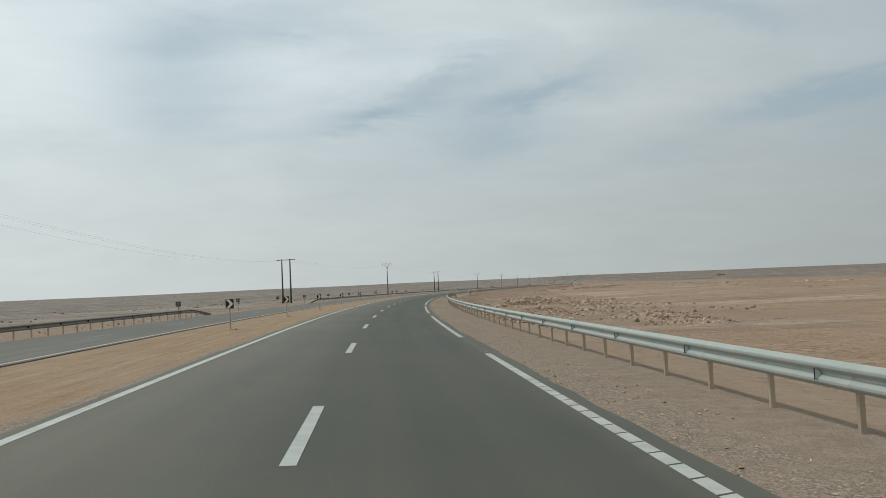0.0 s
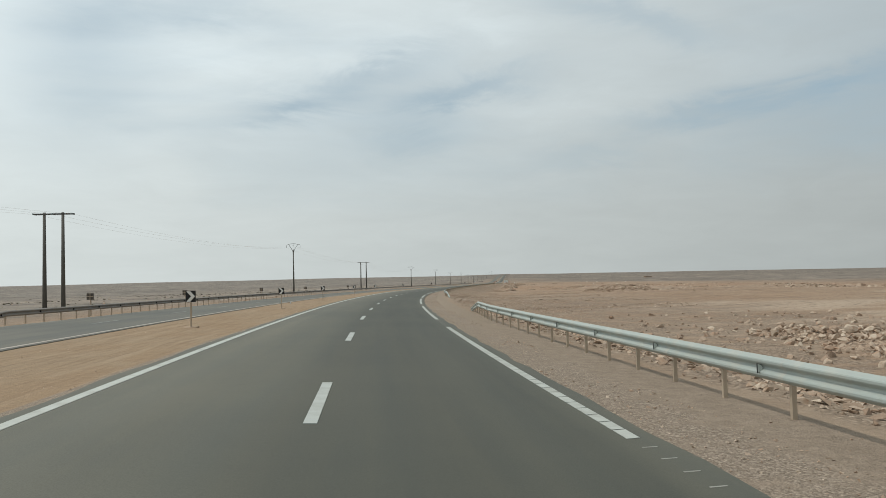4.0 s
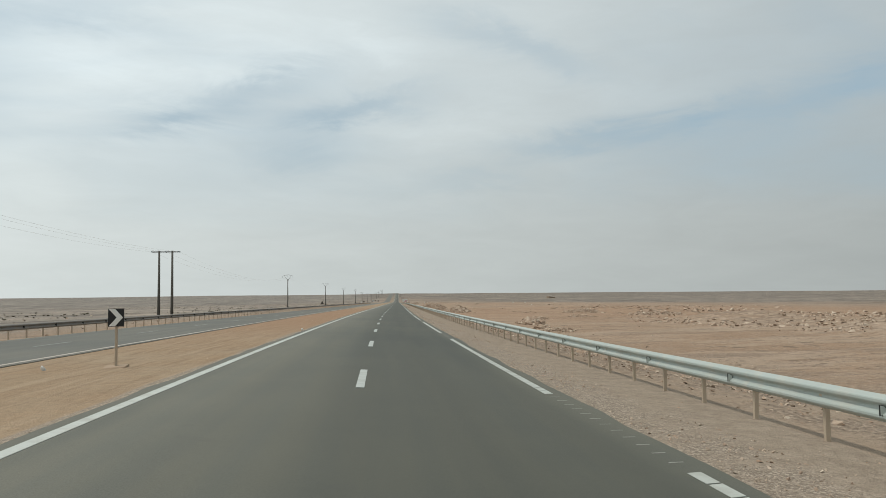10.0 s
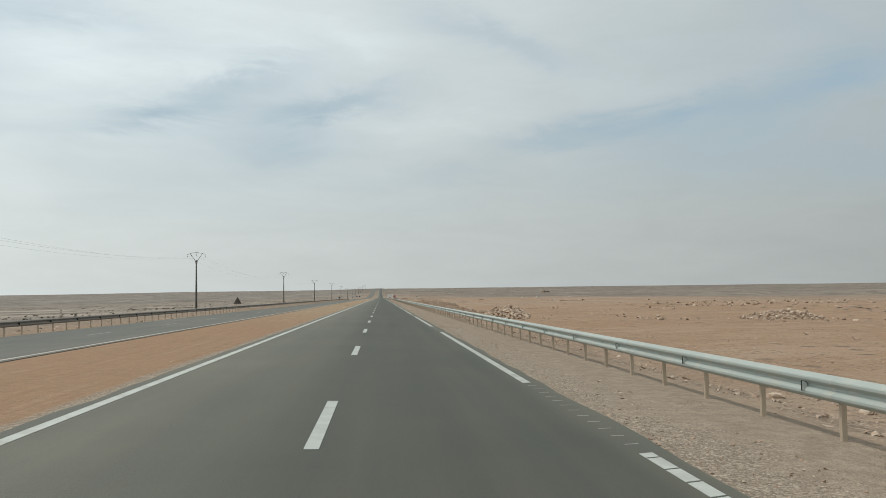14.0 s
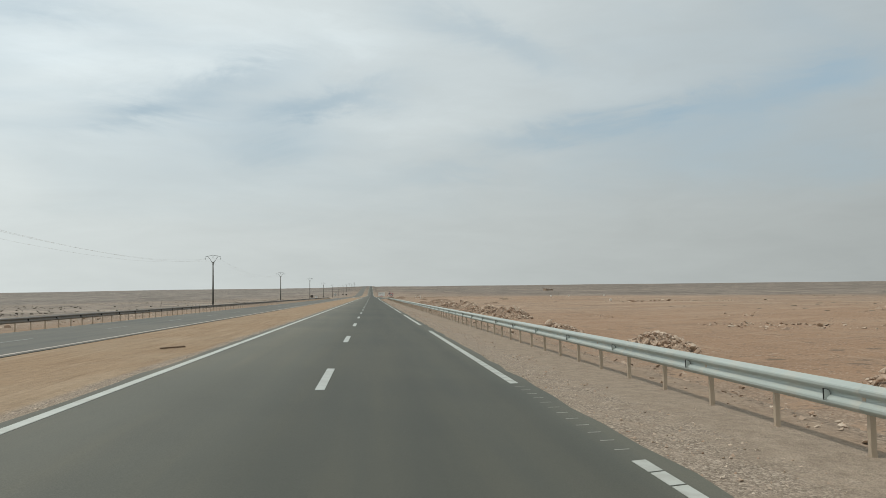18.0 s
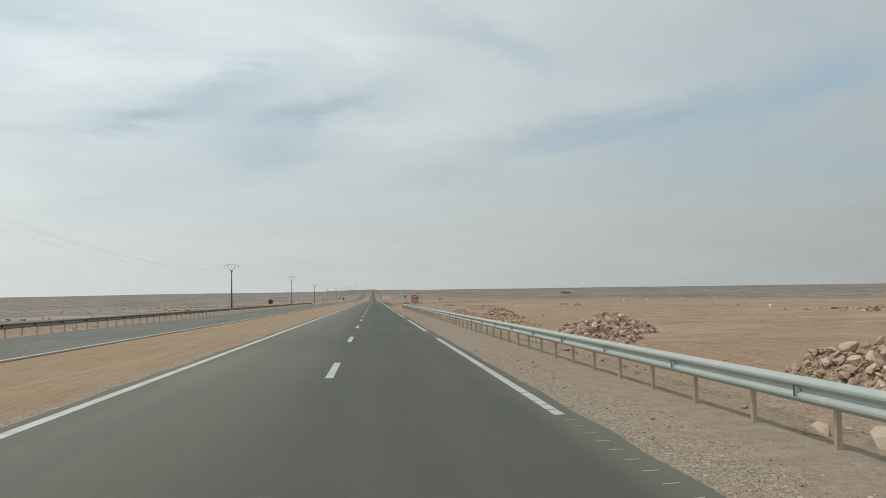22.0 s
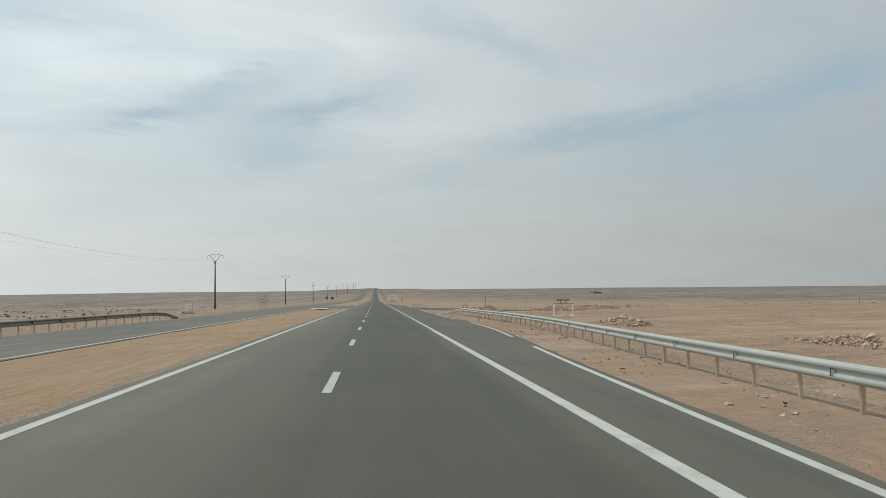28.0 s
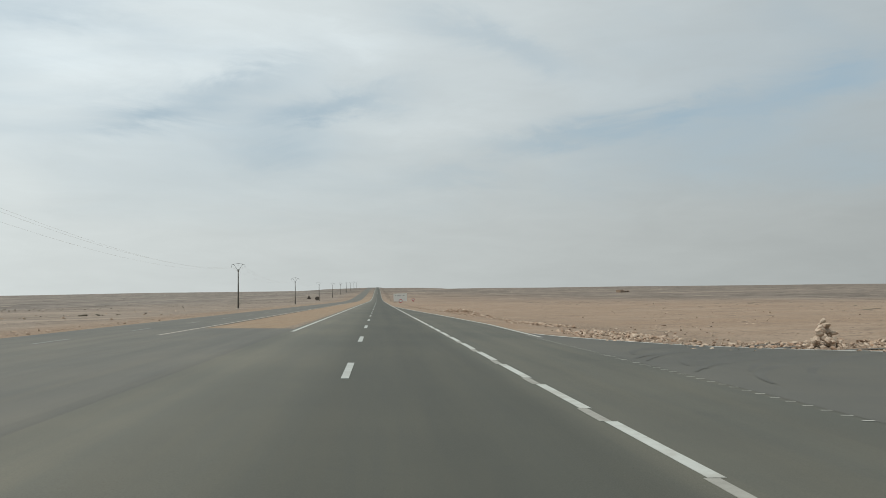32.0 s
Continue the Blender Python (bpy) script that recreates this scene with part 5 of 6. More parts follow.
def warning_sign(s, d, side, zc):
    m = Matrix.Translation(spot(s, d)) @ pose(0, 0, 0, 0, 0, facing(s))
    g = float(spot(s, d).z - level(s))
    z = zc - g
    sign = empty("warning_sign", m, "triangular junction warning sign with a 150 m plate", "road sign")
    bm = bmesh.new()
    box(bm, -0.045, 0.045, 0.03, 0.11, -0.4, z + 0.3, 0.008)
    part("post", bm, POST, sign, "dusty square steel post")
    part("border", slab(bmesh.new(), triangle_outline(side, z, 0.04), 0.0, 0.025), DARK_RED, sign, "dark red border")
    part("face", slab(bmesh.new(), triangle_outline(side * 0.88, z, 0.04), -0.008, -0.0005), WHITE, sign, "white face")
    k = side
    arrow = [(-0.09 * k, -0.22 * k), (0.0, -0.19 * k), (0.09 * k, -0.22 * k), (0.09 * k, 0.02 * k), (0.085 * k, 0.14 * k), (0.0, 0.29 * k), (-0.085 * k, 0.14 * k), (-0.09 * k, 0.02 * k)]
    part("symbol", slab(bmesh.new(), [(x, z + y) for x, y in arrow], -0.016, -0.0085), BLACK, sign, "black priority arrow")
    bm = slab(bmesh.new(), [(-0.2 * k, z - 0.05 * k), (0.2 * k, z - 0.05 * k), (0.2 * k, z + 0.005 * k), (-0.2 * k, z + 0.005 * k)], -0.02, -0.0165)
    part("crossbar", bm, BLACK, sign, "black crossbar")
    zp = z - side * 0.29 - 0.02
    plate = part("plate", slab(bmesh.new(), [(-0.4, zp - 0.3), (0.4, zp - 0.3), (0.4, zp), (-0.4, zp)], -0.01, 0.02), WHITE, sign, "white distance plate")
    part("figures", text_mesh("150", 0.26, 0.002), BLACK, plate, "black figures", m=pose(-0.02, -0.014, zp - 0.15, 90, 0, 0))
    part("unit", text_mesh("m", 0.15, 0.002), BLACK, plate, "black letter", m=pose(0.31, -0.014, zp - 0.19, 90, 0, 0))
    bm = bmesh.new()
    slab(bm, [(-0.36, zp - 0.22), (-0.27, zp - 0.22), (-0.27, zp - 0.17), (-0.36, zp - 0.17)], -0.014, -0.0105)
    slab(bm, [(-0.31, zp - 0.17), (-0.27, zp - 0.17), (-0.27, zp - 0.12), (-0.31, zp - 0.12)], -0.014, -0.0105)
    part("small_mark", bm, BLACK, plate)
    return sign


warning_sign(810, 7.75, 1.28, 1.98)


def yield_sign(s, d, side, zc):
    m = Matrix.Translation(spot(s, d)) @ pose(0, 0, 0, 0, 0, facing(s))
    sign = empty("yield_sign", m, "red and white yield sign on a post by the junction", "road sign")
    stake(sign, zc, 0.08, base=False)
    part("border", slab(bmesh.new(), triangle_outline(side, zc, up=False), 0.0, 0.02), RED, sign, "red border")
    part("face", slab(bmesh.new(), triangle_outline(side * 0.6, zc, up=False), -0.008, -0.0005), WHITE, sign, "white face")


yield_sign(1335, 18.0, 1.8, 2.2)


def bars(bm, rng, x0, x1, z0, z1, y, n):
    """Unreadable writing as plain bars."""
    x = x0
    for _ in range(n):
        w = (x1 - x0) / n
        h = (z1 - z0) * rng.uniform(0.45, 1.0)
        box(bm, x, x + w * rng.uniform(0.4, 0.85), y, y + 0.003, z0 + (z1 - z0 - h) * rng.uniform(0, 1), z0 + (z1 - z0 - h) * 0.5 + h)
        x += w


def direction_sign(s, d, zc):
    m = Matrix.Translation(spot(s, d)) @ pose(0, 0, 0, 0, 0, facing(s) + 3)
    g = float(spot(s, d).z - level(s))
    z = zc - g
    rng = random.Random(4)
    sign = empty("direction_sign", m, "white direction sign of two stacked boards on four posts", "road sign")
    for x in (-0.55, -0.2, 0.16, 0.52):
        bm = bmesh.new()
        box(bm, x - 0.045, x + 0.045, 0.03, 0.1, -0.3, z + 0.3, 0.005)
        part("post", bm, POST, sign, "thin rusty post")
    for zb, h in ((z + 0.06, 0.68), (z - 0.56, 0.58)):
        out = [(-0.86, zb + h / 2), (-0.72, zb), (0.72, zb), (0.86, zb + h / 2), (0.72, zb + h), (-0.72, zb + h)]
        board = part("board", slab(bmesh.new(), out, -0.012, 0.025), STEELDARK, sign, "white pointed board with a dark edge")
        part("face", slab(bmesh.new(), [(x * 0.95, zb + h / 2 + (q - zb - h / 2) * 0.9) for x, q in out], -0.018, -0.0125), WHITE, board)
        bm = bmesh.new()
        bars(bm, rng, -0.6, 0.6, zb + h * 0.3, zb + h * 0.7, -0.022, 17)
        part("lettering", bm, STEELDARK, board, "dark worn lettering")


direction_sign(972.5, -19.7, 1.93)


def info_board(s, d):
    m = Matrix.Translation(spot(s, d)) @ pose(0, 0, 0, 0, 0, facing(s) - 6)
    rng = random.Random(9)
    board = empty("notice_board", m, "small white notice board on a stone base in the desert", "sign board")
    part("panel", slab(bmesh.new(), [(-0.62, 0.35), (0.62, 0.35), (0.62, 1.85), (-0.62, 1.85)], -0.03, 0.03), CONCRETE, board)
    part("face", slab(bmesh.new(), [(-0.55, 0.42), (0.55, 0.42), (0.55, 1.78), (-0.55, 1.78)], -0.038, -0.031), WHITE, board, "white painted face")
    bm = bmesh.new()
    for q in (1.5, 1.15):
        bars(bm, rng, -0.42, 0.42, q, q + 0.16, -0.044, 6)
    box(bm, -0.35, 0.05, -0.044, -0.039, 0.72, 0.80)
    slab(bm, [(0.12, 0.62), (0.42, 0.62), (0.27, 0.92)], -0.044, -0.039)
    part("lettering", bm, STEELDARK, board, "dark worn lettering")
    pts = np.array([[rng.uniform(-1.1, 1.1), rng.uniform(-0.5, 0.5), rng.uniform(0.0, 0.3)] for _ in range(46)])
    part("stone_base", stone_mesh("stone_base", pts, np.array([rng.uniform(0.1, 0.24) for _ in pts]), 8), ROCK, board, "piled stones")


info_board(955.5, -29.2)


def big_board(s, d):
    m = Matrix.Translation(spot(s, d)) @ pose(0, 0, 0, 0, 0, facing(s))
    b = empty("billboard", m, "large pale notice board on two steel legs beside the road", "sign board")
    for x in (-2.3, 2.3):
        bm = bmesh.new()
        box(bm, x - 0.1, x + 0.1, 0.055, 0.25, -0.4, 5.0)
        part("leg", bm, POST, b)
    panel = part("panel", slab(bmesh.new(), [(-3.3, 1.4), (3.3, 1.4), (3.3, 5.3), (-3.3, 5.3)], -0.03, 0.05), WHITE, b, "pale panel with worn writing")
    bm = bmesh.new()
    bars(bm, random.Random(6), -2.6, 2.4, 4.0, 4.4, -0.04, 9)
    part("lettering", bm, PAINT_FAINT, panel, "faded grey lettering")


big_board(1340, 11.8)
speed_sign(1327, 11.6, 0.9, 0.1, "")


# ---- power line ----
def tapered_pole(bm, x, h, r0, r1, sides=10):
    return rod(bm, (x, 0, -0.8), (x, 0, h), r0, r1, sides)


def insulator(bm, x, z, up=False):
    sgn = 1 if up else -1
    rod(bm, (x, 0, z), (x, 0, z + sgn * 0.75), 0.018, sides=6)
    for k in range(3):
        rod(bm, (x, 0, z + sgn * (0.35 + 0.13 * k)), (x, 0, z + sgn * (0.41 + 0.13 * k)), 0.11, 0.05, 8)
    return bm


def v_pole(s, d, h):
    m = Matrix.Translation(spot(s, d)) @ pose(0, 0, 0, 0, 0, facing(s))
    pole = empty("power_pole", m, "dark tapered power pole with a V-shaped steel head", "power pole", "power poles along the road")
    part("mast", tapered_pole(bmesh.new(), 0, h, 0.24, 0.13), WOODEN, pole, smooth_faces=True)
    for sgn in (-1, 1):
        part("arm", rod(bmesh.new(), (sgn * 0.1, 0, h - 0.35), (sgn * 1.25, 0, h + 1.35), 0.05, sides=6), STEELDARK, pole, "slanting dark steel arm")
        part("arm_tip", rod(bmesh.new(), (sgn * 1.22, 0, h + 1.35), (sgn * 1.85, 0, h + 1.22), 0.05, sides=6), STEELDARK, pole)
        part("tie", rod(bmesh.new(), (sgn * 0.01, 0, h + 1.62), (sgn * 1.25, 0, h + 1.4), 0.045, sides=6), STEELDARK, pole)
        part("brace", rod(bmesh.new(), (sgn * 0.35, 0, h + 0.1), (sgn * 0.1, 0, h - 0.9), 0.035, sides=6), STEELDARK, pole)
    for x, z in ((-1.85, h + 1.24), (0, h + 1.6), (1.85, h + 1.24)):
        part("insulator", insulator(bmesh.new(), x, z), GLASSY, pole)
    base = bmesh.new()
    box(base, -0.5, 0.5, -0.5, 0.5, -0.6, 0.12, 0.03)
    part("footing", base, CONCRETE, pole, "square concrete footing")
    at = m @ Matrix()
    return [at @ Vector((x, 0, z)) for x, z in ((-1.85, h + 0.5), (0, h + 0.86), (1.85, h + 0.5))]


def h_pole(s, d, h):
    m = Matrix.Translation(spot(s, d)) @ pose(0, 0, 0, 0, 0, facing(s))
    pole = empty("power_pole", m, "pair of dark power poles joined by a crossbar", "power pole", "power poles along the road")
    for x in (-1.1, 1.1):
        part("mast", tapered_pole(bmesh.new(), x, h, 0.27, 0.16), WOODEN, pole, smooth_faces=True)
    bm = bmesh.new()
    box(bm, -2.4, 2.4, -0.2, -0.13, h - 0.28, h - 0.12)
    box(bm, -2.4, 2.4, 0.13, 0.2, h - 0.28, h - 0.12)
    part("crossbar", bm, STEELDARK, pole, "dark steel crossbar")
    for x in (-2.25, 0, 2.25):
        bm = bmesh.new()
        rod(bm, (x, -0.5, h - 0.2), (x, 0.5, h - 0.2), 0.02, sides=6)
        for k in (-0.42, -0.32, 0.32, 0.42):
            rod(bm, (x, k - 0.03, h - 0.2), (x, k + 0.03, h - 0.2), 0.1, 0.1, 8)
        part("insulator", bm, GLASSY, pole)
    at = m @ Matrix()
    return [at @ Vector((x, 0, h - 0.2)) for x in (-2.25, 0, 2.25)]


POLES = [(-72, "v", -38.2, 11.4), (52, "v", -38.2, 11.4), (196.4, "h", -39.9, 11.7), (309.3, "v", -37.1, 11.9), (414.2, "h", -37.6, 11.2), (566, "v", -38.0, 10.6), (717, "v", -38.2, 11.1),
         (862.3, "v", -38.1, 10.8), (1019, "v", -37.7, 11.8), (1173, "v", -38.3, 11.1)] + [(1173 + 152.0 * k, "v", -38.3, 11.1) for k in range(1, 9)]
tops = [h_pole(s, d, h) if kind == "h" else v_pole(s, d, h) for s, kind, d, h in POLES]


def wire(a, b, sag):
    verts, faces, n = [], [], 16
    side = Vector((b.y - a.y, a.x - b.x, 0)).normalized()
    r = 0.009
    for i in range(n + 1):
        t = i / n
        p = a.lerp(b, t) - Vector((0, 0, 4 * sag * t * (1 - t)))
        verts += [p + side * r, p + Vector((0, 0, r)), p - side * r, p - Vector((0, 0, r))]
        if i:
            k = 4 * i
            faces += [(k - 4 + j, k - 4 + (j + 1) % 4, k + (j + 1) % 4, k + j) for j in range(4)]
    tagged(new("power_line", mesh_of("power_line", verts, faces, WIRE)), "thin sagging overhead power wire between poles", "power line", "overhead wires")


for i in range(len(tops) - 1):
    if POLES[i][0] < 1400:
        for a, b in zip(tops[i], tops[i + 1]):
            wire(a, b, 2.6 * ((POLES[i + 1][0] - POLES[i][0]) / 150) ** 2)


# ---- rubble and stones ----
def rubble_heap(s, d, ls, ld, h, n, seed, size=(0.09, 0.34), label="heap of broken pale stones dumped beside the road", big=3):
    rng = np.random.RandomState(seed)
    base = spot(s, d)
    heap = empty("rubble_heap", Matrix.Translation(base) @ pose(0, 0, 0, 0, 0, facing(s)), label, "rubble heap", "rubble heaps beside the road")
    # core of packed spoil
    lumps = [(rng.uniform(-0.55, 0.55) * ls, rng.uniform(-0.35, 0.35) * ld, rng.uniform(0.5, 1.0)) for _ in range(4)]

    def top(x, y):
        z = np.zeros_like(x)
        for ly, lx, k in lumps:
            rr = ((x - lx) / (ld * 0.78)) ** 2 + ((y - ly) / (ls * 0.62)) ** 2
            z = np.maximum(z, k * np.clip(1 - rr, 0, 1) ** 0.85)
        return h * z * (1 + 0.22 * wobble(x * 3 + seed, y * 3, 2.0, seed))

    g = 56
    gx, gy = np.meshgrid(np.linspace(-1.25, 1.25, g) * ld, np.linspace(-1.25, 1.25, g) * ls, indexing="ij")
    z = top(gx, gy) * 0.9 - 0.2 + rng.uniform(-0.1, 0.1, gx.shape)
    idx = np.arange(g * g).reshape(g, g)
    quads = np.stack([idx[:-1, :-1], idx[1:, :-1], idx[1:, 1:], idx[:-1, 1:]], -1).reshape(-1, 4)
    part("spoil", mesh_np("spoil", np.stack([gx, gy, z], -1).reshape(-1, 3), quads, SOIL_PALE), SOIL_PALE, heap, "packed stony soil")
    # stones lie where the heap is, thinning out round its foot
    y, x = rng.uniform(-1.15, 1.15, n * 5) * ls, rng.uniform(-1.15, 1.15, n * 5) * ld
    hz = top(x, y)
    keep = np.where(rng.uniform(0, 1, n * 5) < np.where(hz > 0.05, 1.0, 0.05))[0][:n]
    x, y, hz = x[keep], y[keep], hz[keep]
    sz = size[0] + (size[1] - size[0]) * rng.uniform(0, 1, len(x)) ** 3.0
    sz = np.where(rng.uniform(0, 1, len(x)) < 0.03, size[1] * rng.uniform(0.8, 1.35, len(x)), sz)
    where = np.stack([x, y, hz * 0.94 + sz * 0.2 - 0.05], -1)
    ob = part("rubble", stone_mesh("rubble", where, sz, seed + 1), ROCK, heap, "angular broken stones")
    tagged(ob, kind="stuff")
    for k in range(big):
        ly, lx, q = lumps[k % 4]
        x1, y1 = lx + rng.uniform(-0.35, 0.35) * ld, ly + rng.uniform(-0.35, 0.35) * ls
        r = rng.uniform(0.95, 1.5) * size[1]
        me = stone_mesh("boulder", np.array([[0, 0, 0.0]]), np.array([r]), seed * 7 + k)
        part("boulder", me, ROCK, heap, m=pose(x1, y1, float(top(np.array([x1]), np.array([y1]))[0]) + r * 0.22))
    return heap


SOIL_PALE = spoil_material()
HEAPS = [
    (520, 20.5, 10.5, 3.4, 1.3, 520, 0.44), (543, 20.5, 3, 2, 0.7, 90, 0.25), (566, 19.5, 4.5, 2.2, 0.95, 150, 0.3), (588, 17.6, 3.5, 1.8, 0.8, 150, 0.3),
    (630.5, 21.6, 7, 2.8, 1.35, 330, 0.3), (656, 22, 5.0, 2.6, 1.35, 280, 0.3), (668, 20, 5.5, 2.6, 1.35, 300, 0.34),
    (705, 19, 8, 3.6, 1.6, 330, 0.36), (718, 24, 6.5, 3.4, 1.5, 260, 0.34), (742, 19, 9, 3.0, 0.35, 170, 0.24), (768, 22.3, 7, 3.0, 1.35, 340, 0.34), (766, 39.5, 2.5, 2.5, 0.5, 90, 0.26), (801, 20, 9, 3.4, 0.5, 300, 0.24),
    (824, 21.5, 5, 2.2, 0.7, 130, 0.25), (848, 31, 14, 3.6, 1.0, 300, 0.32), (900, 26.5, 8, 2.2, 0.8, 260, 0.3), (872, 30, 6, 2.5, 0.4, 120, 0.26), (943, 17.6, 4.2, 3.6, 0.85, 420, 0.24), (950.5, 14.4, 2.6, 1.2, 0.14, 90, 0.15), (966, 42, 4.0, 3.6, 1.1, 300, 0.28), (948, 29, 3, 5, 0.5, 130, 0.28),
    (1086, 15, 11, 3.0, 0.9, 200, 0.3), (1055, 14, 6, 1.8, 0.45, 120, 0.26),
    (113, 19, 8, 4.0, 0.85, 420, 0.36), (96, 25, 9, 4, 0.4, 220, 0.32), (72, 16, 8, 3.0, 0.4, 130, 0.26), (50, 22, 9, 4.0, 0.35, 90, 0.26), (136, 22, 8, 4, 0.4, 200, 0.32),
    (390, 21.3, 6.5, 1.8, 0.75, 190, 0.42), (362, 18, 5, 2.0, 0.3, 80, 0.28), (296, 46, 9, 8, 1.1, 300, 0.4), (330, 52, 12, 7, 1.2, 320, 0.4), (262, 44, 10, 6, 0.9, 240, 0.36), (496, 55, 6, 6, 0.9, 190, 0.36), (430, 29, 5, 2.2, 0.3, 80, 0.26), (440, 40, 5, 3, 0.35, 80, 0.26), (455, 60, 9, 6, 1.0, 200, 0.4),
]
for k, (s, d, ls, ld, h, n, top_size) in enumerate(HEAPS):
    rubble_heap(s, d, ls * 1.1, ld * 1.1, h * 1.2, int(n * 4.6), 40 + 13 * k, (0.05, top_size * 0.72), big=6 if h > 1.1 else 3)


def scatter(name, s_rng, d_rng, n, sizes, seed, label, fine=False, power=3.0, clump=0.0, front=None, sharp=-0.3):
    """Loose stones over a stretch of ground."""
    rng = np.random.RandomState(seed)
    s, d = rng.uniform(*s_rng, n), d_rng[0] + (d_rng[1] - d_rng[0]) * rng.uniform(0, 1, n) ** (1.6 if abs(d_rng[1]) > 60 else 1.0)
    if front:
        d = d + front(s)
    x, y = centre(s)
    th = heading(s)
    px, py = x + d * np.cos(th), y - d * np.sin(th)
    if clump:
        keep = wobble(px, py, clump, seed) > rng.uniform(sharp, 1.0, n)
        s, d, px, py = s[keep], d[keep], px[keep], py[keep]
    sz = sizes[0] + (sizes[1] - sizes[0]) * rng.uniform(0, 1, len(s)) ** power
    z = ground_z(s, d, px, py) + sz * 0.12
    return tagged(new(name, stone_mesh(name, np.stack([px, py, z], -1), sz, seed, fine)), label, "stones", kind="stuff")


scatter("verge_rubble", (166, 460), (7.4, 17), 26000, (0.02, 0.1), 19, "small broken stones on the slope below the barrier", power=2.0, clump=5)
scatter("flaky_rubble", (168, 250), (8.5, 30), 15000, (0.03, 0.14), 20, "field of flat flaky stones beside the road", power=2.2, clump=5)
scatter("barrier_rubble", (896, 942), (11.4, 13.6), 2600, (0.04, 0.2), 21, "pale rubble at the foot of the crash barrier", fine=True, power=2.0)
scatter("barrier_rubble", (711, 730), (8.0, 10.5), 1100, (0.04, 0.2), 22, "pale rubble at the foot of the crash barrier", fine=True, power=2.0)
scatter("barrier_rubble", (758, 772), (8.2, 9.8), 420, (0.04, 0.16), 23, "pale rubble at the foot of the crash barrier", fine=True, power=2.0)
scatter("barrier_rubble", (424, 505), (9, 17), 3000, (0.03, 0.2), 24, "pale rubble at the foot of the crash barrier", fine=True, power=2.6, clump=6)
scatter("shoulder_gravel", (-8, 940), (4.05, 5.6), 60000, (0.012, 0.05), 1, "small gravel along the asphalt edge", power=2.2, clump=1.6, sharp=-0.8)
scatter("shoulder_gravel", (-8, 940), (5.2, 7.0), 12000, (0.01, 0.034), 27, "small gravel on the shoulder below the barrier", power=2.4, clump=2.5, sharp=-0.5)
scatter("road_grit", (252, 262), (2.9, 4.0), 160, (0.01, 0.035), 28, "pale grit strewn over the broken asphalt edge", power=2.0)
scatter("verge_stones", (33, 930), (7.0, 11.5), 30000, (0.02, 0.1), 2, "loose stones below the crash barrier", clump=9)
scatter("slope_rubble", (33, 165), (7.5, 13), 9000, (0.025, 0.19), 3, "rocky rubble on the slope behind the barrier", power=2.4)
scatter("slope_rubble", (36, 165), (12, 34), 5000, (0.04, 0.28), 15, "pale broken rocks on the slope behind the barrier", fine=True, power=3.0, clump=8)
scatter("desert_stones", (0, 400), (14, 150), 9000, (0.03, 0.16), 4, "stones strewn over the desert", clump=22)
scatter("desert_stones", (400, 1100), (12, 160), 12000, (0.03, 0.2), 5, "stones strewn over the desert", clump=20, sharp=0.0)
scatter("desert_stones", (930, 1350), (12, 130), 9000, (0.04, 0.24), 30, "stones strewn over the desert beyond the junction", clump=9, sharp=-0.2)
scatter("left_verge_rubble", (945, 1050), (-25, -19.9), 3000, (0.02, 0.12), 31, "reddish rubble along the outer verge at the junction", clump=5, sharp=-0.5)
scatter("seam_grit", (948, 992), (-4.3, -3.5), 900, (0.006, 0.02), 32, "grit along the old asphalt edge at the junction", clump=3)
scatter("median_stones", (0, 945), (-9.6, -4.0), 6500, (0.01, 0.05), 6, "small stones on the sandy median", clump=14)
scatter("median_edge_stones", (0, 945), (-4.9, -3.75), 4500, (0.01, 0.04), 16, "grit along the asphalt edge of the median")
scatter("left_verge_stones", (0, 1150), (-27, -19.6), 5000, (0.03, 0.2), 7, "stones along the outer verge", clump=12)
scatter("plain_stones", (60, 1300), (-220, -24), 9000, (0.08, 0.4), 8, "dark stones on the open plain", clump=30)
scatter("rubble_bank", (225, 430), (0, 55), 26000, (0.06, 0.45), 12, "rubble strewn over low stony banks", clump=8, front=bank_front, sharp=-0.5)
scatter("rubble_bank", (440, 640), (36, 62), 4000, (0.06, 0.5), 13, "rubble strewn over low stony banks", clump=9, sharp=0.1)
scatter("rubble_bank", (250, 800), (85, 190), 7000, (0.15, 1.0), 17, "rubble strewn over low stony banks", clump=22, sharp=0.15)
scatter("slope_rubble", (165, 930), (8.0, 15), 9000, (0.03, 0.18), 14, "loose rubble at the foot of the embankment", clump=8)
scatter("junction_stones", (930, 1010), (12.5, 34), 1800, (0.03, 0.2), 9, "stones round the junction corner", clump=6)
scatter("roadside_windrow", (186, 262), (7.8, 17), 5200, (0.03, 0.16), 10, "band of broken stones beside the road", fine=False, power=2.0, clump=6)
scatter("side_road_windrow", (977.8, 983), (13, 60), 2600, (0.03, 0.19), 11, "row of stones along the side road", fine=True, power=2.0)
scatter("far_verge_windrow", (1002, 1120), (3.0, 6.0), 4200, (0.03, 0.18), 29, "row of stones along the verge beyond the junction", power=2.4, clump=7, front=right_edge, sharp=-0.5)
scatter("side_road_windrow", (984, 1012), (10.9, 15.5), 2400, (0.03, 0.19), 18, "row of stones round the far corner", fine=True, power=2.0, clump=6)


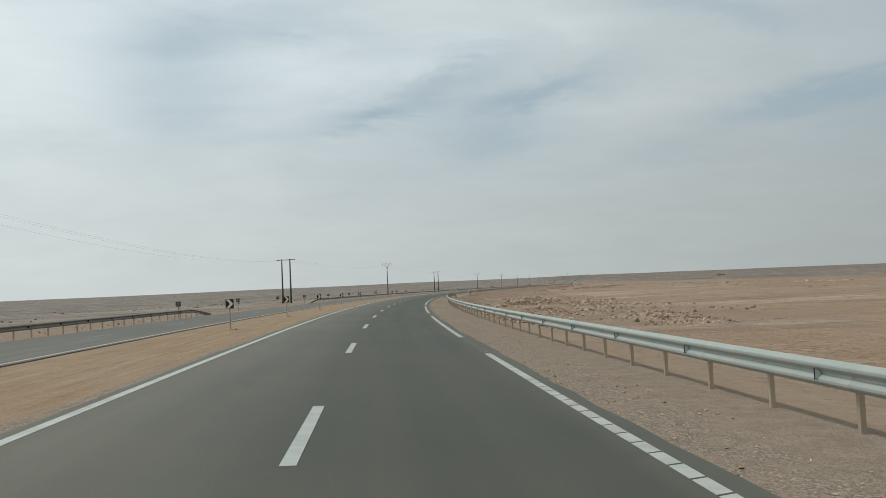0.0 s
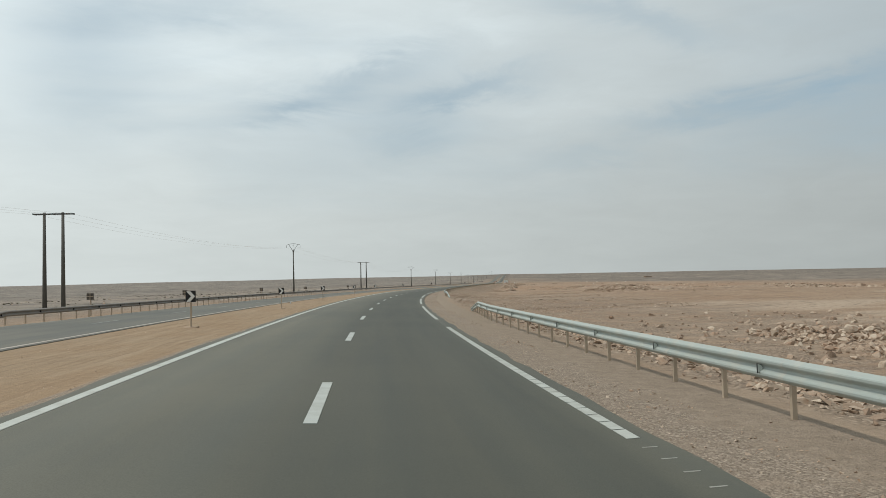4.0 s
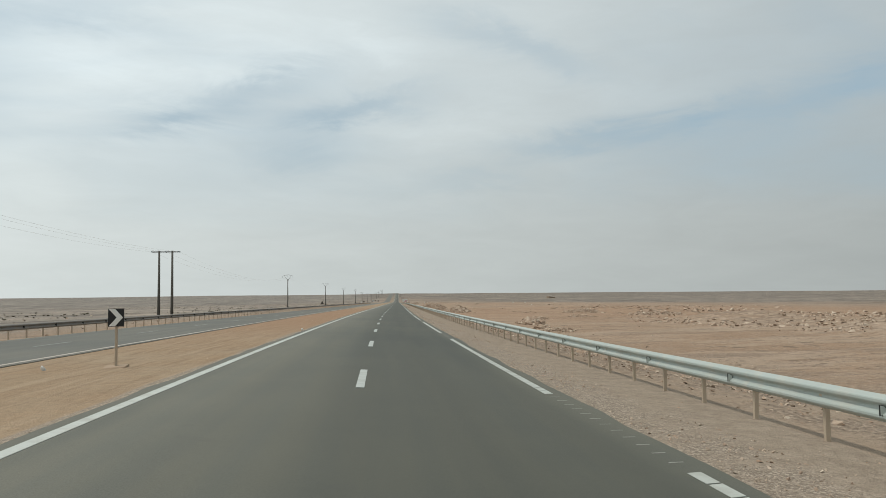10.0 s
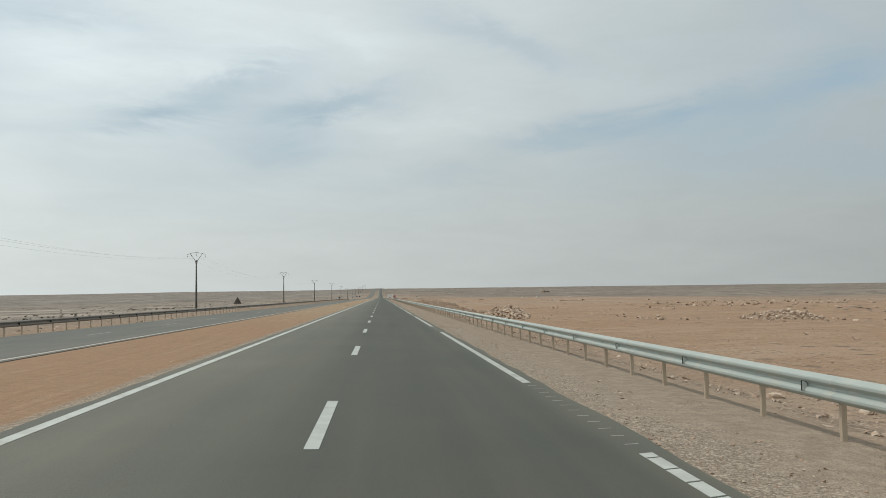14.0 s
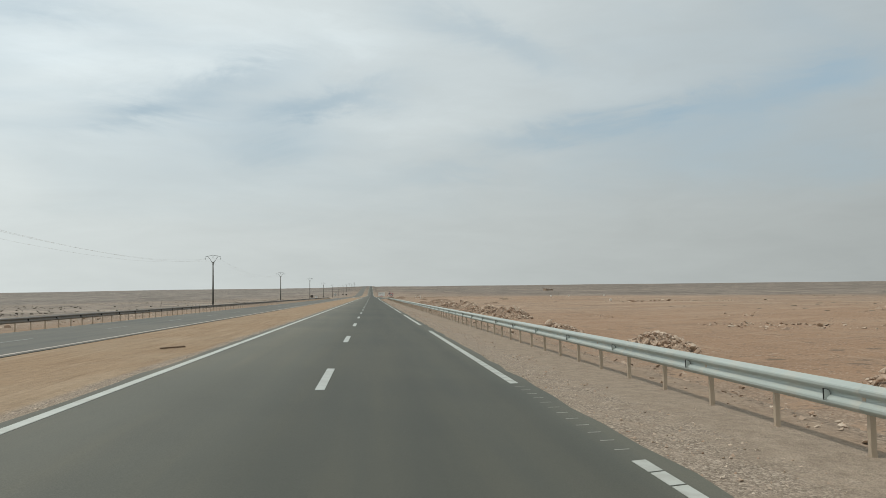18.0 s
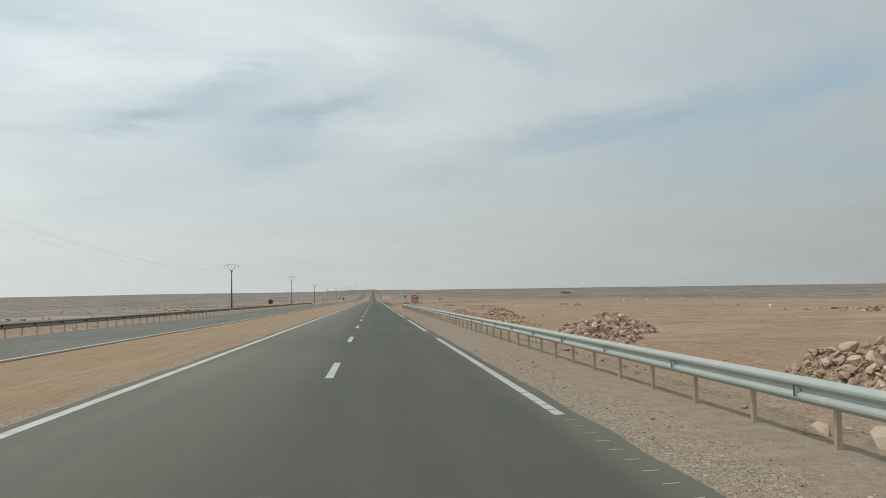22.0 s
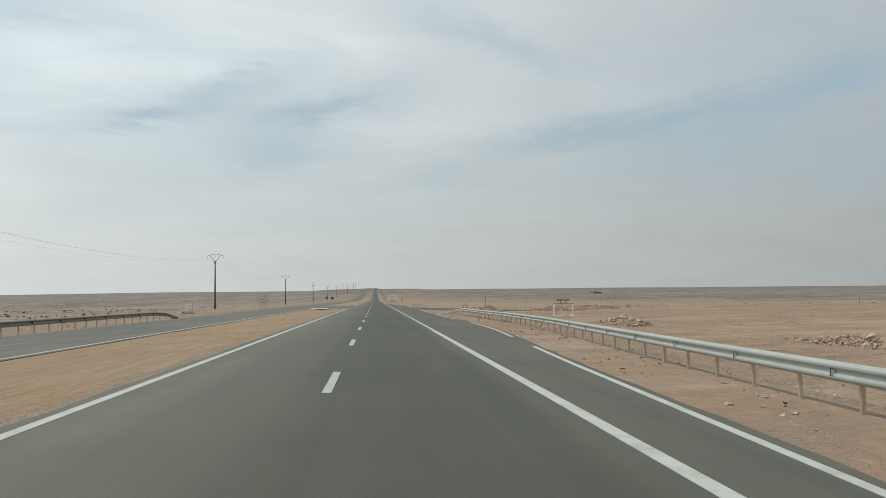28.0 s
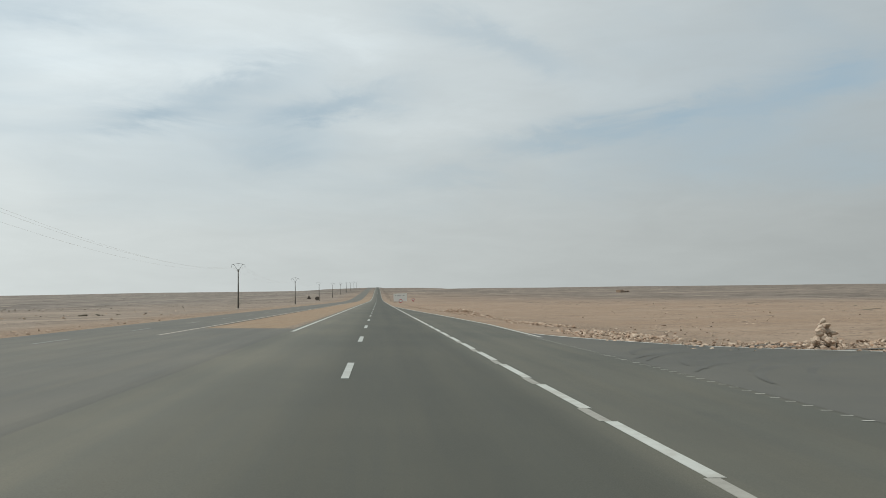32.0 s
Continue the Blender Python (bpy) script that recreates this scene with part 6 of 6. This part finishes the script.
# ---- shrubs ----
def shrub_template(seed, blades=70):
    rng = random.Random(seed)
    verts, faces = [], []
    for _ in range(blades):
        a, lean, l = rng.uniform(0, 2 * math.pi), rng.uniform(0.2, 1.35), rng.uniform(0.5, 1.0)
        o = Vector((rng.uniform(-0.35, 0.35), rng.uniform(-0.35, 0.35), 0))
        tip = o + Vector((math.cos(a) * math.sin(lean), math.sin(a) * math.sin(lean), math.cos(lean) * 0.8)) * l
        w = Vector((-math.sin(a), math.cos(a), rng.uniform(-0.5, 0.5))) * rng.uniform(0.02, 0.06)
        mid = o.lerp(tip, 0.6) + Vector((0, 0, 0.06))
        b = len(verts)
        verts += [o - w * 0.4, o + w * 0.4, mid + w, mid - w, tip]
        faces += [(b, b + 1, b + 2), (b, b + 2, b + 3), (b + 3, b + 2, b + 4)]
    return np.array([v[:] for v in verts]), np.array(faces)


SHRUBS = [shrub_template(k, 170) for k in range(3)]
SMALL_SHRUBS = [shrub_template(k + 9, 16) for k in range(3)]


def shrub_field(name, s_rng, d_rng, n, sizes, seed, mat, label, small=True):
    rng = np.random.RandomState(seed)
    s, d = rng.uniform(*s_rng, n), d_rng[0] + (d_rng[1] - d_rng[0]) * rng.uniform(0, 1, n) ** 1.5
    x, y = centre(s)
    th = heading(s)
    px, py = x + d * np.cos(th), y - d * np.sin(th)
    keep = wobble(px, py, 35, seed) > rng.uniform(-0.6, 0.9, n)
    s, d, px, py = s[keep], d[keep], px[keep], py[keep]
    n = len(s)
    sz = rng.uniform(sizes[0], sizes[1], n)
    m = np.zeros((n, 4, 4))
    m[:, :3, :3] = turns(n, rng, 0.15) * sz[:, None, None]
    m[:, 2, :3] *= 0.45
    m[:, 0, 3], m[:, 1, 3], m[:, 2, 3] = px, py, ground_z(s, d, px, py) - 0.02
    vs, fs = (SMALL_SHRUBS if small else SHRUBS)[seed % 3]
    tagged(new(name, join_copies(name, vs, fs, m, mat)), label, "shrubs", kind="stuff")


def scrub(name, s_rng, d_rng, n, sizes, seed, mat, label):
    """Far scrub: low rounded cushions in drifts, thick in some bands and thin in others."""
    rng = np.random.RandomState(seed)
    s, d = rng.uniform(*s_rng, n), d_rng[0] + (d_rng[1] - d_rng[0]) * rng.uniform(0, 1, n) ** 1.35
    x, y = centre(s)
    th = heading(s)
    px, py = x + d * np.cos(th), y - d * np.sin(th)
    keep = 0.7 * wobble(px, py, 45, seed) + 0.6 * wobble(px, py, 11, seed + 1) > rng.uniform(-0.1, 0.9, n)
    s, d, px, py = s[keep], d[keep], px[keep], py[keep]
    n = len(s)
    sz = sizes[0] + (sizes[1] - sizes[0]) * rng.uniform(0, 1, n) ** 2
    m = np.zeros((n, 4, 4))
    m[:, :3, :3] = turns(n, rng, 0.2) * sz[:, None, None]
    m[:, 2, :3] *= 0.22
    m[:, 0, 3], m[:, 1, 3], m[:, 2, 3] = px, py, ground_z(s, d, px, py) + 0.1 * sz
    vs, fs = GRIT[seed % len(GRIT)]
    tagged(new(name, join_copies(name, vs, fs, m, mat)), label, "shrubs", kind="stuff")


scrub("plain_scrub", (-60, 1700), (-55, -1100), 60000, (0.3, 1.5), 1, SCRUB, "low dark scrub scattered over the grey plain")
scrub("desert_scrub", (150, 1700), (70, 900), 26000, (0.2, 1.0), 3, SCRUB, "low dark scrub scattered over the far desert")
shrub_field("plain_shrubs", (0, 1500), (-27, -160), 700, (0.12, 0.36), 2, SHRUB_DRY, "dry tufts on the open plain")
shrub_field("verge_shrubs", (40, 930), (8, 14), 170, (0.12, 0.3), 4, SHRUB_DRY, "dry tufts below the crash barrier", small=False)


def shrub(s, d, size, mat, label, k):
    vs, fs = SHRUBS[k % 3]
    me = mesh_np("shrub", vs * [size * 1.35, size * 1.35, size * 0.85], fs, mat)
    ob = new("shrub", me)
    ob.matrix_basis = Matrix.Translation(spot(s, d, lift=-0.02)) @ pose(0, 0, 0, 0, 0, 77 * k)
    tagged(ob, label, "shrub")


for k, (s, d, size, mat) in enumerate([(89.5, 8.1, 0.38, SHRUB), (90.6, 8.6, 0.3, SHRUB), (88.2, 8.4, 0.34, SHRUB), (86.2, 8.2, 0.3, SHRUB), (84.8, 8.6, 0.28, SHRUB), (92.5, 8.3, 0.26, SHRUB_DRY), (95.2, 8.2, 0.25, SHRUB_DRY), (57.5, 8.3, 0.3, SHRUB_DRY),
                                       (59.5, 8.6, 0.32, SHRUB_DRY), (62.0, 8.3, 0.25, SHRUB_DRY), (64.5, 8.5, 0.3, SHRUB), (187.5, 10.2, 0.32, SHRUB), (188.4, 10.5, 0.26, SHRUB), (199.3, 18.5, 0.28, SHRUB_DRY), (199, 20.3, 0.3, SHRUB_DRY), (652, 8.4, 0.25, SHRUB_DRY), (650, 8.7, 0.22, SHRUB_DRY), (622, 8.6, 0.22, SHRUB), (618.5, 8.4, 0.26, SHRUB_DRY)]):
    shrub(s, d, size, mat, "low dry desert shrub behind the crash barrier", k)


# ---- small things ----
def loose_stone(s, d, r, seed):
    me = stone_mesh("stone", np.array([[0.0, 0, 0]]), np.array([r]), seed)
    ob = new("stone", me)
    ob.matrix_basis = Matrix.Translation(spot(s, d, lift=r * 0.12)) @ Matrix.Diagonal((0.85, 0.9, 0.75, 1))
    tagged(ob, "large pale stone lying on the ground", "stone")


for k, (s, d, r) in enumerate([(651.5, 7.0, 0.26), (650.6, 7.4, 0.3), (744.2, 7.2, 0.26), (745.4, 7.25, 0.24), (712.2, 7.4, 0.28), (713.0, 7.0, 0.2), (423, 14.2, 0.4), (419, 14.8, 0.3), (184, 12.5, 0.3), (98, 13.0, 0.4), (100, 14.2, 0.5), (95, 15.5, 0.35), (560.5, 8.5, 0.24), (429, 15.9, 0.5), (431.5, 16.5, 0.3), (426, 15.2, 0.26)]):
    loose_stone(s, d, r, 300 + k)


def plank(s, d, length, turn, label="dark broken plank lying on the sand"):
    bm = bmesh.new()
    box(bm, -length / 2, length / 2, -0.07, 0.07, 0.0, 0.045, 0.01)
    for v in bm.verts:
        v.co.z += 0.03 * math.sin(v.co.x * 4)
    ob = new("plank", bm_mesh("plank", bm, TIMBER))
    ob.matrix_basis = Matrix.Translation(spot(s, d, lift=0.03)) @ pose(0, 0, 0, 0, 3, turn)
    tagged(ob, label, "plank")


def rubber_strip(s, d, length, turn):
    """A torn strip of tyre tread, bent, lying nearly flat."""
    bm = bmesh.new()
    rows = []
    for i in range(9):
        t = i / 8 - 0.5
        x, y = length * t, 0.12 * length * math.sin(5 * t) + 0.02 * math.sin(31 * t)
        w, z = 0.018 + 0.006 * math.sin(17 * t), 0.008 + 0.02 * abs(t)
        rows.append([bm.verts.new((x, y - w, z)), bm.verts.new((x, y + w, z)), bm.verts.new((x, y + w, z + 0.014)), bm.verts.new((x, y - w, z + 0.014))])
    for a, b in zip(rows, rows[1:]):
        for i in range(4):
            bm.faces.new((a[i], a[(i + 1) % 4], b[(i + 1) % 4], b[i]))
    bm.faces.new(rows[0][::-1])
    bm.faces.new(rows[-1])
    ob = new("tyre_strip", bm_mesh("tyre_strip", bm, TYRE_AND_UNLIT))
    ob.matrix_basis = Matrix.Translation(spot(s, d)) @ pose(0, 0, 0, 0, 0, turn)
    tagged(ob, "torn strip of black tyre rubber on the gravel shoulder", "tyre strip")


rubber_strip(99.2, 6.0, 0.85, -20)
rubber_strip(217, 5.6, 0.5, 30)
rubber_strip(221, 6.2, 0.4, -10)
rubber_strip(589, 6.3, 0.5, 5)
plank(544.5, -5.6, 0.8, 12)


CONCRETE_PALE = material("pale_concrete", (0.5, 0.475, 0.43), 0.85, bump=0.2, scale=2.5, vary=0.3, dirt=(0.33, 0.28, 0.22, 0.55))


def culvert():
    """A concrete chamber in the median with a loose cover slab and an open inlet."""
    a = spot(943.6, -7.35)
    m = Matrix.Translation(a) @ pose(0, 0, 0, 0, 0, facing(944) + 12)
    box_ = empty("drain_chamber", m, "low concrete drain chamber with a pale cover slab in the median", "drain chamber")
    bm = bmesh.new()
    x0, x1, y0, y1 = -1.1, 1.1, -2.0, 2.2
    for out in ([(x0, -0.4), (-0.3, -0.4), (-0.66, 0.17), (x0, 0.17)], [(0.16, -0.4), (x1, -0.4), (x1, 0.17), (0.5, 0.17)]):
        slab(bm, out, y0, y0 + 0.2)
    for part_box in ((x0, x1, y1 - 0.2, y1), (x0, x0 + 0.2, y0 + 0.2, y1 - 0.2), (x1 - 0.2, x1, y0 + 0.2, y1 - 0.2)):
        box(bm, *part_box, -0.4, 0.17, 0.015)
    part("wall", bm, CONCRETE, box_, "rough concrete walls")
    bm = bmesh.new()
    box(bm, x0 + 0.12, x1 - 0.12, y0 + 0.02, y1 - 0.25, 0.172, 0.22, 0.015)
    part("cover", bm, CONCRETE_PALE, box_, "pale cover slab")
    # floor coloured near black: the shade inside is in the colour
    bm = bmesh.new()
    box(bm, x0 + 0.2, x1 - 0.2, y0 + 0.25, y1 - 0.25, -0.38, -0.3)
    part("floor", bm, TYRE_AND_UNLIT, box_, "chamber floor coloured black for the shade inside")
    for x, y in ((-0.25, 0.6), (0.3, 0.9)):
        bm = bmesh.new()
        rod(bm, (x, y, 0.2), (x, y, 0.33), 0.022, sides=6)
        rod(bm, (x - 0.05, y, 0.33), (x + 0.05, y, 0.33), 0.022, sides=6)
        part("lifting_hook", bm, STEELDARK, box_, "rusty lifting hook")


culvert()


def gate_frame():
    """A worn masonry picture frame with an arrow board on top."""
    m = Matrix.Translation(spot(926.5, 25.3, lift=-0.12)) @ pose(0, 0, 0, 0, 0, facing(926) - 8) @ Matrix.Scale(0.86, 4)
    f = empty("roadside_monument", m, "worn white masonry frame with an arrow board on top", "monument")
    w, h, t = 1.3, 2.0, 0.22
    for x0, x1 in ((-w - t, -w), (w, w + t)):
        bm = bmesh.new()
        box(bm, x0, x1, -0.14, 0.14, -0.4, h, 0.02)
        part("pillar", bm, WHITEWASH, f, "flaking white pillar")
    bm = bmesh.new()
    box(bm, -w + 0.002, w - 0.002, -0.12, 0.12, h - 0.24, h - 0.01, 0.02)
    part("lintel", bm, WHITEWASH, f, "flaking painted lintel")
    bm = bmesh.new()
    box(bm, -w - t - 0.02, w + t + 0.02, -0.16, 0.16, h + 0.002, h + 0.05, 0.01)
    part("coping", bm, TIMBER, f, "thin dark coping")
    rng = random.Random(2)
    bm = bmesh.new()
    for _ in range(16):
        x, z = rng.uniform(-w, w), h - rng.uniform(0.04, 0.2)
        box(bm, x, x + rng.uniform(0.05, 0.2), -0.126, -0.121, z - 0.03, z)
    part("painted_pattern", bm, SIGN_BACK, f, "dark worn painted border")
    for x in (-0.4, 0.4):
        bm = bmesh.new()
        box(bm, x - 0.05, x + 0.05, -0.04, 0.04, h + 0.052, h + 0.45)
        part("stub", bm, TIMBER, f, "short dark post")
    z = h + 0.56
    out = [(-0.98, z - 0.12), (-0.8, z - 0.1), (0.7, z - 0.1), (0.7, z - 0.17), (0.98, z), (0.7, z + 0.17), (0.7, z + 0.1), (-0.8, z + 0.1), (-0.98, z + 0.14), (-0.88, z)]
    arrow = part("arrow_board", slab(bmesh.new(), out, -0.085, -0.045), TIMBER, f, "dark wooden arrow board")
    bm = bmesh.new()
    bars(bm, rng, -0.65, 0.65, z - 0.06, z + 0.06, -0.092, 12)
    part("lettering", bm, SAND_PAINT, arrow, "pale worn lettering")
    pts = np.array([[rng.uniform(-1.3, 1.9), rng.uniform(-0.6, 0.4), rng.uniform(0.0, 0.25)] for _ in range(70)])
    ob = part("loose_blocks", stone_mesh("loose_blocks", pts, np.array([rng.uniform(0.08, 0.22) for _ in pts]), 21), ROCK, f, "broken blocks heaped at its foot")
    ob.data.materials[0] = WHITEWASH


SAND_PAINT = material("faded_lettering", (0.45, 0.4, 0.3), 0.8, vary=0.3)
gate_frame()


def cairn(s, d, h, seed, n=34):
    rng = random.Random(seed)
    c = empty("cairn", Matrix.Translation(spot(s, d)), "small stacked cairn of pale stones", "cairn")
    pts, sz = [], []
    for k in range(n):
        z = h * (k / n) ** 1.1
        r = 0.72 * h * (1 - z / h) ** 0.7
        a = rng.uniform(0, 2 * math.pi)
        pts.append((math.cos(a) * r * rng.uniform(0.3, 1), math.sin(a) * r * rng.uniform(0.3, 1), z))
        sz.append(rng.uniform(0.11, 0.2))
    for k in range(n):
        me = stone_mesh("stone", np.array([[0.0, 0, 0]]), np.array([sz[k]]), seed * 50 + k)
        part("stone", me, ROCK, c, m=pose(*pts[k]))


cairn(955.5, 15.9, 0.9, 1, 60)
cairn(979.2, 18.4, 1.0, 2, 55)


def stick_post(s, d, h):
    bm = bmesh.new()
    rod(bm, (0, 0, -0.3), (0.03, 0, h), 0.05, 0.04, 7)
    ob = new("marker_post", bm_mesh("marker_post", bm, TIMBER))
    ob.matrix_basis = Matrix.Translation(spot(s, d))
    tagged(ob, "thin wooden marker post in the sand", "post")


stick_post(972, 21.5, 2.5)
stick_post(1010, 120, 2.2)


def soil_mound(s, d, r, h):
    bm = bmesh.new()
    bmesh.ops.create_icosphere(bm, subdivisions=3, radius=1)
    for v in bm.verts:
        k = max(v.co.z, -0.15)
        v.co = Vector((v.co.x * r * (1.1 - 0.4 * k), v.co.y * r * (1.1 - 0.4 * k), h * k)) * (1 + 0.06 * noise.noise(v.co * 4))
    ob = new("soil_mound", bm_mesh("soil_mound", bm, SOIL, True))
    ob.matrix_basis = Matrix.Translation(spot(s, d))
    tagged(ob, "low dark mound of dumped soil", "mound")


soil_mound(872, 62, 1.5, 0.75)
soil_mound(905, 66, 1.6, 0.7)


def beacon(s, d):
    bm = bmesh.new()
    box(bm, -0.35, 0.35, -0.3, 0.3, -0.2, 0.75, 0.08)
    ob = new("white_block", bm_mesh("white_block", bm, WHITEWASH))
    ob.matrix_basis = Matrix.Translation(spot(s, d))
    tagged(ob, "white painted marker block out in the desert", "marker")


for s, d in ((948, 101), (952, 112), (1010, 150), (820, 95)):
    beacon(s, d)


def far_hut(s, d):
    m = Matrix.Translation(spot(s, d)) @ pose(0, 0, 0, 0, 0, 20) @ Matrix.Diagonal((1.25, 1.25, 1.1, 1))
    hut = empty("ruined_hut", m, "ruined low stone building far out in the desert", "building")
    bm = bmesh.new()
    box(bm, -9, -3, -3, 3, -1, 3.2, 0.05)
    box(bm, -3, 8, -2.8, 2.8, -1, 2.2, 0.05)
    part("wall", bm, SOIL_PALE, hut)
    bm = bmesh.new()
    box(bm, -9.2, -2.8, -3.2, 3.2, 3.21, 3.45)
    part("roof", bm, SOIL_PALE, hut)
    # no real openings: black boxes on the wall paint in the doorways' shade
    for x in (-6.5, 0.5, 4):
        bm = bmesh.new()
        box(bm, x, x + 1.0, -3.03 if x < -3 else -2.83, -2.7, 0.2, 1.8)
        part("opening", bm, TYRE_AND_UNLIT, hut, "doorway as a black box in place of its shaded inside")


far_hut(2050, 352)


def litter(s, d, r, seed):
    me = stone_mesh("litter", np.array([[0.0, 0, 0]]), np.array([r]), seed)
    me.materials[0] = LITTER
    ob = new("litter", me)
    ob.matrix_basis = Matrix.Translation(spot(s, d, lift=r * 0.4))
    tagged(ob, "small piece of pale litter on the sand", "litter")


for k, (s, d) in enumerate([(45.5, -7.6), (179.5, -9.0), (325, -4.3), (512, -4.6), (700, 12.6), (740, 16), (842, 15), (300, -8.5)]):
    litter(s, d, 0.09, 500 + k)
